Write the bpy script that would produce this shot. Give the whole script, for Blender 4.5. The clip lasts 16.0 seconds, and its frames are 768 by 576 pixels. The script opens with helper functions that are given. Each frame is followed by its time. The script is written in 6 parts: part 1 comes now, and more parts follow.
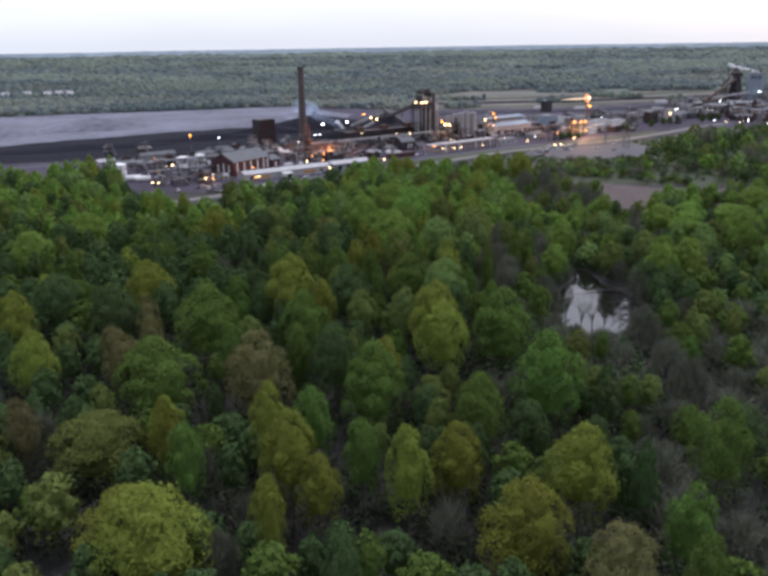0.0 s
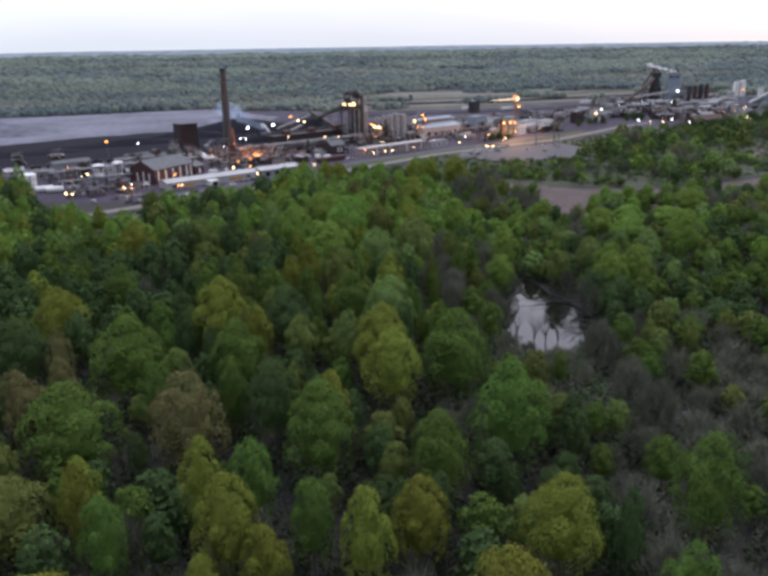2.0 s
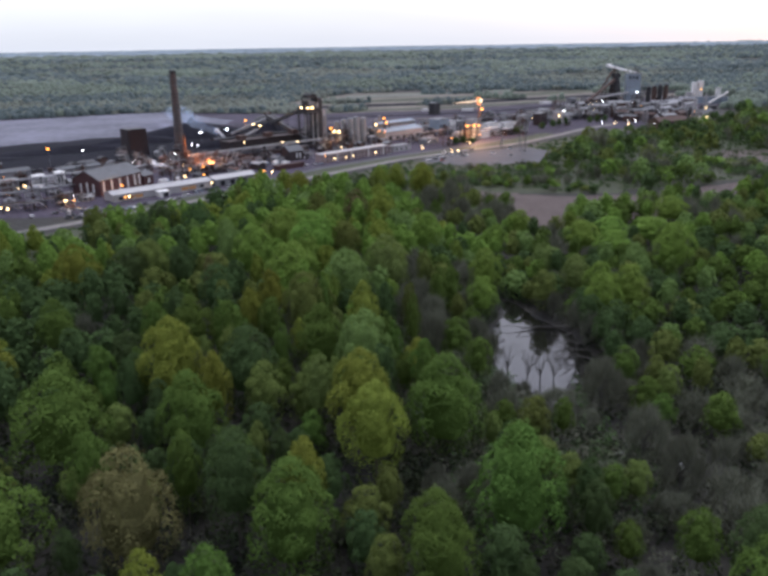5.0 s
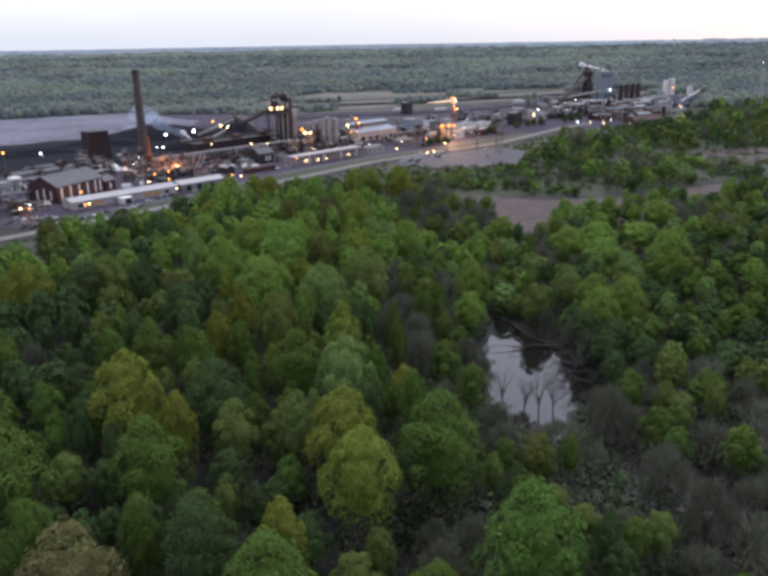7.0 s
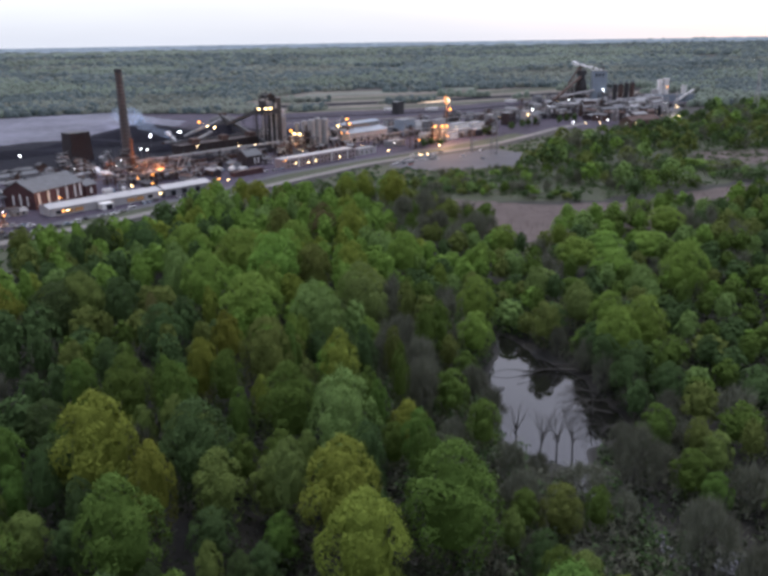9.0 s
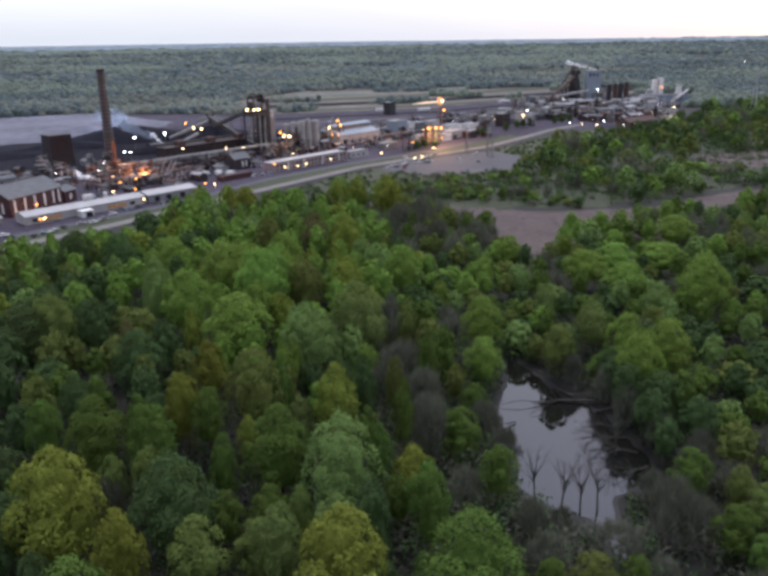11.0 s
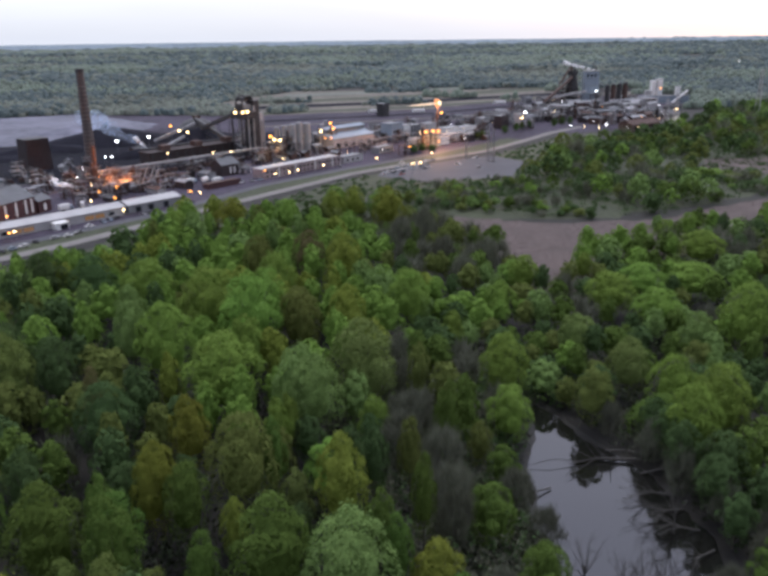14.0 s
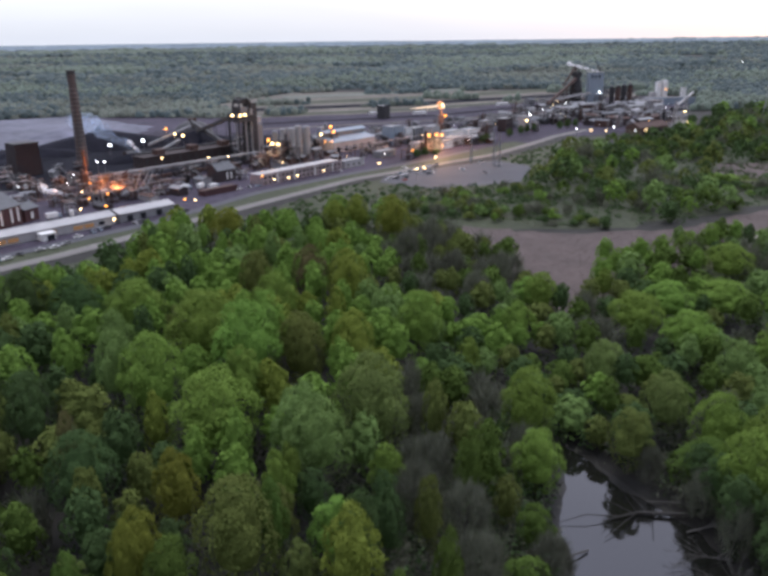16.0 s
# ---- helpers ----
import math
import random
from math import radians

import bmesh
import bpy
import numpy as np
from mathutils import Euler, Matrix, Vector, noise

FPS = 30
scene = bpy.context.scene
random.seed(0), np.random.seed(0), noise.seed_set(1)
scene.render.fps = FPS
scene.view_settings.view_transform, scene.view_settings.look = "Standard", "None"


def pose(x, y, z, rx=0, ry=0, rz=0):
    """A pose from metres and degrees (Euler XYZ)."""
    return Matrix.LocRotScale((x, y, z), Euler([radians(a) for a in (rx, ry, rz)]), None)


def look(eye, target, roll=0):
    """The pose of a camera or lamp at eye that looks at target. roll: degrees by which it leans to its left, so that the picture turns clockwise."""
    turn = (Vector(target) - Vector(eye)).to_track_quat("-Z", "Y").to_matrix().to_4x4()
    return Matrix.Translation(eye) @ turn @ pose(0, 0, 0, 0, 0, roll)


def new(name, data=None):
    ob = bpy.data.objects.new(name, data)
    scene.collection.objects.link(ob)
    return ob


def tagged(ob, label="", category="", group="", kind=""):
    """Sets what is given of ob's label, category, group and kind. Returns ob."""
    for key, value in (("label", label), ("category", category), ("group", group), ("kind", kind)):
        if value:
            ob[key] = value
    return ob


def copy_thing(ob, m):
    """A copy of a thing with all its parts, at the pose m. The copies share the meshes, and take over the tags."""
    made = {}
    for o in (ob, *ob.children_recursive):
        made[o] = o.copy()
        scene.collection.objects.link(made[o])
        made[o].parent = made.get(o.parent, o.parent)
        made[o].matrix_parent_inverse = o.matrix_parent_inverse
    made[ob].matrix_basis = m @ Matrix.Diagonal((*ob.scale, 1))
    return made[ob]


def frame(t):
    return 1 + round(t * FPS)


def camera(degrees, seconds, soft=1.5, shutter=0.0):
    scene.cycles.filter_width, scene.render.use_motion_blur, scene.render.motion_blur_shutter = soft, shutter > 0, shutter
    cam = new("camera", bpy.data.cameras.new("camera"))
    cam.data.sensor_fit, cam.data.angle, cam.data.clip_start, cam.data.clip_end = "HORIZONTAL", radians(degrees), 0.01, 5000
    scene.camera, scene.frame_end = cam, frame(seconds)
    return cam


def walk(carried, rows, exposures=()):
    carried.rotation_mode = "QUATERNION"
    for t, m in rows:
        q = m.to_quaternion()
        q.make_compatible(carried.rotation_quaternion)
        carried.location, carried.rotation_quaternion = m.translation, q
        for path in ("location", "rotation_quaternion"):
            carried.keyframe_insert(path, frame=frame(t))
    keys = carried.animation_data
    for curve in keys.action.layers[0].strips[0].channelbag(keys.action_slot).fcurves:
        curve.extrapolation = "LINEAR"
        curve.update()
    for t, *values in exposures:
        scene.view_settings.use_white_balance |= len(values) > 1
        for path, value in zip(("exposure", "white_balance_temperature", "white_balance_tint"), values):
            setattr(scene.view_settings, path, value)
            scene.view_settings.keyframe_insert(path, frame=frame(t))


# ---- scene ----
# Camera: seconds, place, heading, tilt, lean.
cam = camera(54.5, 16.0, soft=3.5)
flight = [
    (0, 0.00, 0.00, 94.43, 0.014, -18.243, -0.920),
    (0.5, -0.83, 5.15, 94.47, -1.800, -18.273, -0.926),
    (1, -1.61, 10.11, 94.54, -3.562, -18.301, -0.902),
    (1.5, -2.29, 14.99, 94.58, -4.713, -18.306, -0.915),
    (2, -2.75, 19.96, 94.66, -5.638, -18.305, -0.917),
    (2.5, -3.11, 24.90, 94.73, -7.195, -18.304, -0.900),
    (3, -3.49, 29.79, 94.84, -7.895, -18.309, -0.892),
    (3.5, -3.74, 34.72, 94.99, -8.144, -18.313, -0.874),
    (4, -3.91, 39.66, 95.09, -8.281, -18.311, -0.889),
    (6.5, -3.24, 65.44, 94.74, -10.728, -18.437, -0.944),
    (7, -3.02, 70.66, 94.67, -11.283, -18.474, -0.955),
    (7.5, -2.63, 75.78, 94.60, -11.761, -18.505, -0.951),
    (8, -2.29, 80.83, 94.56, -11.999, -18.529, -0.925),
    (8.5, -1.98, 85.88, 94.59, -12.068, -18.561, -0.903),
    (9, -1.58, 91.00, 94.66, -12.146, -18.606, -0.883),
    (11.5, 0.88, 116.76, 94.89, -13.279, -18.728, -0.759),
    (12, 1.35, 121.85, 94.89, -13.579, -18.755, -0.742),
    (12.5, 1.66, 126.93, 94.79, -13.740, -18.764, -0.696),
    (13, 2.13, 132.11, 94.66, -13.738, -18.758, -0.698),
    (13.5, 2.54, 137.37, 94.60, -13.753, -18.768, -0.678),
    (14, 2.97, 142.68, 94.51, -13.789, -18.749, -0.660),
    (14.5, 3.35, 147.83, 94.46, -13.869, -18.744, -0.637),
    (15, 3.86, 153.10, 94.46, -13.896, -18.730, -0.631),
    (15.5, 4.49, 158.27, 94.46, -13.914, -18.723, -0.638),
    (16, 5.06, 163.63, 94.47, -13.933, -18.711, -0.642),
]
walk(cam, [(t, pose(x, y, z, 90 + tilt, 0, head) @ pose(0, 0, 0, 0, 0, lean)) for t, x, y, z, head, tilt, lean in flight])

# World: a pale overcast dusk sky, brightest ahead and overhead, and one wide weak sun behind the clouds.
world = bpy.data.worlds.new("evening_sky")
scene.world = world
world.use_nodes = True
wn, wl = world.node_tree.nodes, world.node_tree.links
wn.clear()
w_out = wn.new("ShaderNodeOutputWorld")
w_bg = wn.new("ShaderNodeBackground")
w_sky = wn.new("ShaderNodeTexSky")
w_sky.sky_type = "NISHITA"
w_sky.sun_disc = False
w_sky.sun_elevation = radians(4)
w_sky.sun_rotation = radians(50)
w_sky.dust_density = 2.0
w_co = wn.new("ShaderNodeTexCoord")
w_sep = wn.new("ShaderNodeSeparateXYZ")
w_ramp = wn.new("ShaderNodeValToRGB")
w_ramp.color_ramp.elements[0].position, w_ramp.color_ramp.elements[0].color = 0.0, (0.82, 0.87, 1.0, 1)
w_ramp.color_ramp.elements[1].position, w_ramp.color_ramp.elements[1].color = 1.0, (1.24, 1.34, 1.78, 1)
for place, colour in ((0.06, (1.03, 1.08, 1.18, 1)), (0.25, (1.12, 1.16, 1.32, 1)), (0.6, (1.20, 1.28, 1.66, 1))):
    w_ramp.color_ramp.elements.new(place).color = colour
w_noise = wn.new("ShaderNodeTexNoise")
w_noise.inputs["Scale"].default_value = 2.2
w_noise.inputs["Detail"].default_value = 5.0
w_map = wn.new("ShaderNodeMapping")
w_map.inputs["Scale"].default_value = (1, 1, 7)
w_var = wn.new("ShaderNodeMapRange")
w_var.inputs["To Min"].default_value = 0.86
w_var.inputs["To Max"].default_value = 1.12
w_mul = wn.new("ShaderNodeMix")
w_mul.data_type, w_mul.blend_type = "RGBA", "MULTIPLY"
w_mul.inputs["Factor"].default_value = 1.0
w_skys = wn.new("ShaderNodeMix")
w_skys.data_type, w_skys.blend_type = "RGBA", "ADD"
w_skys.inputs["Factor"].default_value = 0.025
wl.new(w_co.outputs["Generated"], w_sep.inputs[0])
wl.new(w_sep.outputs["Z"], w_ramp.inputs["Fac"])
wl.new(w_co.outputs["Generated"], w_map.inputs["Vector"])
wl.new(w_map.outputs[0], w_noise.inputs["Vector"])
wl.new(w_noise.outputs["Fac"], w_var.inputs["Value"])
wl.new(w_ramp.outputs["Color"], w_mul.inputs["A"])
wl.new(w_var.outputs[0], w_mul.inputs["B"])
wl.new(w_mul.outputs["Result"], w_skys.inputs["A"])
wl.new(w_sky.outputs["Color"], w_skys.inputs["B"])
w_dot = wn.new("ShaderNodeVectorMath")
w_dot.operation = "DOT_PRODUCT"
w_dot.inputs[1].default_value = (0.30, 0.75, 0.58)
w_side = wn.new("ShaderNodeMapRange")
w_side.interpolation_type = "SMOOTHSTEP"
w_side.inputs["From Min"].default_value, w_side.inputs["From Max"].default_value = -0.75, 0.55
w_side.inputs["To Min"].default_value, w_side.inputs["To Max"].default_value = 0.42, 1.0
w_dusk = wn.new("ShaderNodeMix")
w_dusk.data_type, w_dusk.blend_type = "RGBA", "MULTIPLY"
w_dusk.inputs["Factor"].default_value = 1.0
wl.new(w_co.outputs["Generated"], w_dot.inputs[0])
wl.new(w_dot.outputs["Value"], w_side.inputs["Value"])
wl.new(w_skys.outputs["Result"], w_dusk.inputs["A"])
wl.new(w_side.outputs[0], w_dusk.inputs["B"])
wl.new(w_dusk.outputs["Result"], w_bg.inputs["Color"])
w_bg.inputs["Strength"].default_value = 0.98
wl.new(w_bg.outputs[0], w_out.inputs["Surface"])

sun_data = bpy.data.lights.new("sun", "SUN")
sun_data.energy, sun_data.angle, sun_data.color = 1.5, radians(36), (1.0, 0.95, 0.88)
sun = new("sun", sun_data)
sun.matrix_world = look((40, 90, 300), (0, 0, 0))


# Materials
def material(name, base, rough=0.8, metal=0.0, scale=0.3, spread=0.25, fine=4.0, bump=0.0, object_vary=0.0, island_vary=0.0, hue=0.0, spec=0.3):
    """A surface of one base colour with broad stains, fine grain, and variation from piece to piece."""
    m = bpy.data.materials.new(name)
    m.use_nodes = True
    n, l = m.node_tree.nodes, m.node_tree.links
    b = n["Principled BSDF"]
    b.inputs["Roughness"].default_value, b.inputs["Metallic"].default_value = rough, metal
    b.inputs["Specular IOR Level"].default_value = spec
    co = n.new("ShaderNodeTexCoord")
    big, small = n.new("ShaderNodeTexNoise"), n.new("ShaderNodeTexNoise")
    big.inputs["Scale"].default_value, big.inputs["Detail"].default_value = scale, 3.0
    small.inputs["Scale"].default_value, small.inputs["Detail"].default_value = scale * fine, 4.0
    geo = n.new("ShaderNodeNewGeometry")
    for t in (big, small):
        l.new(geo.outputs["Position"], t.inputs["Vector"])
    add = n.new("ShaderNodeMath")
    add.operation = "ADD"
    l.new(big.outputs["Fac"], add.inputs[0])
    l.new(small.outputs["Fac"], add.inputs[1])
    val = n.new("ShaderNodeMapRange")
    val.inputs["From Min"].default_value, val.inputs["From Max"].default_value = 0.6, 1.4
    val.inputs["To Min"].default_value, val.inputs["To Max"].default_value = 1 - spread, 1 + spread
    l.new(add.outputs[0], val.inputs["Value"])
    last = val.outputs[0]
    for source, amount in ((n.new("ShaderNodeObjectInfo").outputs["Random"], object_vary), (geo.outputs["Random Per Island"], island_vary)):
        if amount:
            r = n.new("ShaderNodeMapRange")
            r.inputs["To Min"].default_value, r.inputs["To Max"].default_value = 1 - amount, 1 + amount
            l.new(source, r.inputs["Value"])
            mul = n.new("ShaderNodeMath")
            mul.operation = "MULTIPLY"
            l.new(last, mul.inputs[0])
            l.new(r.outputs[0], mul.inputs[1])
            last = mul.outputs[0]
    hsv = n.new("ShaderNodeHueSaturation")
    hsv.inputs["Color"].default_value = (*base, 1)
    l.new(last, hsv.inputs["Value"])
    if hue:
        r = n.new("ShaderNodeMapRange")
        r.inputs["To Min"].default_value, r.inputs["To Max"].default_value = 0.5 - hue, 0.5 + hue
        src = n.new("ShaderNodeObjectInfo").outputs["Random"] if object_vary else geo.outputs["Random Per Island"]
        l.new(src, r.inputs["Value"])
        l.new(r.outputs[0], hsv.inputs["Hue"])
    l.new(hsv.outputs["Color"], b.inputs["Base Color"])
    if bump:
        bp = n.new("ShaderNodeBump")
        bp.inputs["Strength"].default_value = bump
        bp.inputs["Distance"].default_value = 0.3 / max(scale * fine, 0.01)
        l.new(small.outputs["Fac"], bp.inputs["Height"])
        l.new(bp.outputs[0], b.inputs["Normal"])
    return m


def leaf_material(name, base, object_vary=0.2, island_vary=0.12, hue=0.017):
    m = material(name, base, rough=0.9, scale=0.25, spread=0.3, fine=6, object_vary=object_vary, island_vary=island_vary, hue=hue, spec=0.03)
    n, l = m.node_tree.nodes, m.node_tree.links
    b = n["Principled BSDF"]
    tr = n.new("ShaderNodeBsdfTranslucent")
    mix = n.new("ShaderNodeMixShader")
    mix.inputs[0].default_value = 0.14
    l.new(b.inputs["Base Color"].links[0].from_socket, tr.inputs["Color"])
    l.new(b.outputs[0], mix.inputs[1])
    l.new(tr.outputs[0], mix.inputs[2])
    l.new(mix.outputs[0], n["Material Output"].inputs["Surface"])
    return m


def glow(name, colour, strength):
    m = bpy.data.materials.new(name)
    m.use_nodes = True
    n, l = m.node_tree.nodes, m.node_tree.links
    n.clear()
    e, o = n.new("ShaderNodeEmission"), n.new("ShaderNodeOutputMaterial")
    e.inputs["Color"].default_value, e.inputs["Strength"].default_value = (*colour, 1), strength
    l.new(e.outputs[0], o.inputs["Surface"])
    return m


LEAF = {
    "maple": leaf_material("leaf_maple", (0.140, 0.162, 0.031)),
    "oak": leaf_material("leaf_oak", (0.112, 0.142, 0.040)),
    "ash": leaf_material("leaf_ash", (0.076, 0.122, 0.028)),
    # leaf of the farther trees, lightened to carry haze and lit tops
    "poplar": leaf_material("leaf_poplar", (0.130, 0.204, 0.042)),
    "elm": leaf_material("leaf_elm", (0.054, 0.086, 0.032)),
    "willow": leaf_material("leaf_willow", (0.126, 0.174, 0.054)),
    "budding": leaf_material("leaf_budding", (0.112, 0.103, 0.045)),
    # shade between the trunks is put into this dark leaf tone
    "bush": leaf_material("leaf_bush_shaded", (0.036, 0.045, 0.026), object_vary=0.0, island_vary=0.4),
    "bare": leaf_material("twig_bare", (0.136, 0.142, 0.104), hue=0.006),
}
bark = material("bark", (0.075, 0.065, 0.055), scale=1.5, spread=0.35, bump=0.5)
dead_bark = material("dead_bark", (0.062, 0.058, 0.053), scale=1.5, spread=0.3, bump=0.4)
wet_bark = material("wet_bark", (0.024, 0.021, 0.019), rough=0.6, scale=1.5, spread=0.35, bump=0.5)
# Near black: shade under the crowns is put into the floor colour
shaded_floor = material("shaded_floor", (0.016, 0.015, 0.013), scale=0.02, spread=0.5, fine=12, bump=0.3)
yard_dirt = material("yard_dirt", (0.054, 0.046, 0.064), scale=0.02, spread=0.6, fine=11, bump=0.2, spec=0.08)
coal_dirt = material("coal_dirt", (0.010, 0.010, 0.016), scale=0.02, spread=0.5, fine=9, bump=0.4, spec=0.05)
slag_dirt = material("slag_dirt", (0.116, 0.116, 0.150), scale=0.014, spread=0.55, fine=7, bump=0.4)
field_dirt = material("field_dirt", (0.105, 0.092, 0.078), scale=0.012, spread=0.6, fine=8)
meadow = material("meadow", (0.036, 0.043, 0.021), scale=0.03, spread=0.45, fine=8, bump=0.3)
reed_bed = material("reed_bed", (0.076, 0.056, 0.052), scale=0.05, spread=0.35, fine=12, bump=0.5)
reed_leaf = material("reed_leaf", (0.078, 0.056, 0.051), scale=0.06, spread=0.3, fine=9, island_vary=0.15)
mud = material("mud", (0.013, 0.012, 0.011), rough=0.5, scale=0.15, spread=0.4, fine=8, bump=0.4)
asphalt = material("asphalt", (0.066, 0.066, 0.077), scale=0.03, spread=0.25, fine=14)
gravel = material("gravel", (0.150, 0.140, 0.132), scale=0.05, spread=0.22, fine=14)
brick_red = material("brick_red", (0.066, 0.032, 0.034), scale=0.15, spread=0.3, fine=14, bump=0.2)
brick_dark = material("brick_dark", (0.046, 0.035, 0.037), scale=0.12, spread=0.35, fine=10, bump=0.2)
concrete = material("concrete", (0.30, 0.29, 0.285), scale=0.12, spread=0.25, fine=8)
white_paint = material("white_paint", (0.68, 0.67, 0.66), scale=0.2, spread=0.12, fine=8)
pink_wall = material("pale_render", (0.27, 0.215, 0.222), scale=0.2, spread=0.18, fine=8)
slate = material("slate_roof", (0.115, 0.118, 0.128), scale=0.3, spread=0.25, fine=8)
tin_pale = material("tin_pale", (0.35, 0.34, 0.345), rough=0.55, scale=0.12, spread=0.2, fine=10)
tin_blue = material("tin_blue", (0.23, 0.275, 0.33), rough=0.5, scale=0.12, spread=0.2, fine=10)
tin_grey = material("tin_grey", (0.20, 0.20, 0.21), rough=0.55, scale=0.12, spread=0.25, fine=10)
steel_dark = material("steel_dark", (0.050, 0.048, 0.052), rough=0.6, metal=0.3, scale=0.3, spread=0.4, fine=7)
steel_rust = material("steel_rust", (0.078, 0.048, 0.042), rough=0.8, scale=0.3, spread=0.4, fine=7)
steel_grey = material("steel_grey", (0.20, 0.20, 0.215), rough=0.5, metal=0.3, scale=0.3, spread=0.3, fine=7)
stack_brick = material("stack_brick", (0.085, 0.070, 0.068), scale=0.12, spread=0.3, fine=10, bump=0.2)
stack_band = material("stack_band", (0.17, 0.145, 0.14), scale=0.2, spread=0.3, fine=10)
timber = material("weathered_timber", (0.036, 0.027, 0.030), scale=0.25, spread=0.35, fine=9)
window_dark = material("window_dark", (0.02, 0.022, 0.026), rough=0.12, scale=0.5, spread=0.2, spec=0.6)
red_paint = material("red_paint", (0.30, 0.05, 0.04), rough=0.4, scale=0.5, spread=0.15)
rubber = material("rubber", (0.02, 0.02, 0.02), scale=1, spread=0.2)
# Distance haze is mixed into these base colours: greyer, bluer greens
hazed_leaf = [material("far_wood_haze_a", (0.102, 0.126, 0.099), scale=0.006, spread=0.4, fine=25, island_vary=0.14, hue=0.015),
            material("far_wood_haze_b", (0.058, 0.080, 0.080), scale=0.006, spread=0.4, fine=25, island_vary=0.14, hue=0.015),
            material("far_wood_haze_c", (0.098, 0.110, 0.090), scale=0.006, spread=0.55, fine=25, island_vary=0.22, hue=0.015)]

water = bpy.data.materials.new("pond_water")
water.use_nodes = True
_n, _l = water.node_tree.nodes, water.node_tree.links
_b = _n["Principled BSDF"]
_b.inputs["Base Color"].default_value = (0.009, 0.009, 0.008, 1)
_b.inputs["Specular IOR Level"].default_value = 0.0
_b.inputs["Roughness"].default_value = 0.03
_b.inputs["IOR"].default_value = 1.33
_gl, _mx = _n.new("ShaderNodeBsdfGlossy"), _n.new("ShaderNodeMixShader")
_gl.inputs["Roughness"].default_value = 0.04
_gl.inputs["Color"].default_value = (1.0, 0.98, 1.0, 1)
_fr = _n.new("ShaderNodeFresnel")
_fr.inputs["IOR"].default_value = 1.72
_l.new(_fr.outputs[0], _mx.inputs[0])
_l.new(_b.outputs[0], _mx.inputs[1])
_l.new(_gl.outputs[0], _mx.inputs[2])
_l.new(_mx.outputs[0], _n["Material Output"].inputs["Surface"])
_t, _p = _n.new("ShaderNodeTexNoise"), _n.new("ShaderNodeBump")
_t.inputs["Scale"].default_value = 1.2
_p.inputs["Strength"].default_value, _p.inputs["Distance"].default_value = 0.05, 0.05
_l.new(_t.outputs["Fac"], _p.inputs["Height"])
_l.new(_p.outputs[0], _b.inputs["Normal"])
_l.new(_p.outputs[0], _gl.inputs["Normal"])

AMBER, WARM, COOL = glow("lamp_amber", (1.0, 0.36, 0.06), 6.5), glow("lamp_warm", (1.0, 0.68, 0.32), 10), glow("lamp_cool", (0.90, 0.95, 1.0), 12)
FLAME = glow("flame", (1.0, 0.40, 0.18), 1.35)


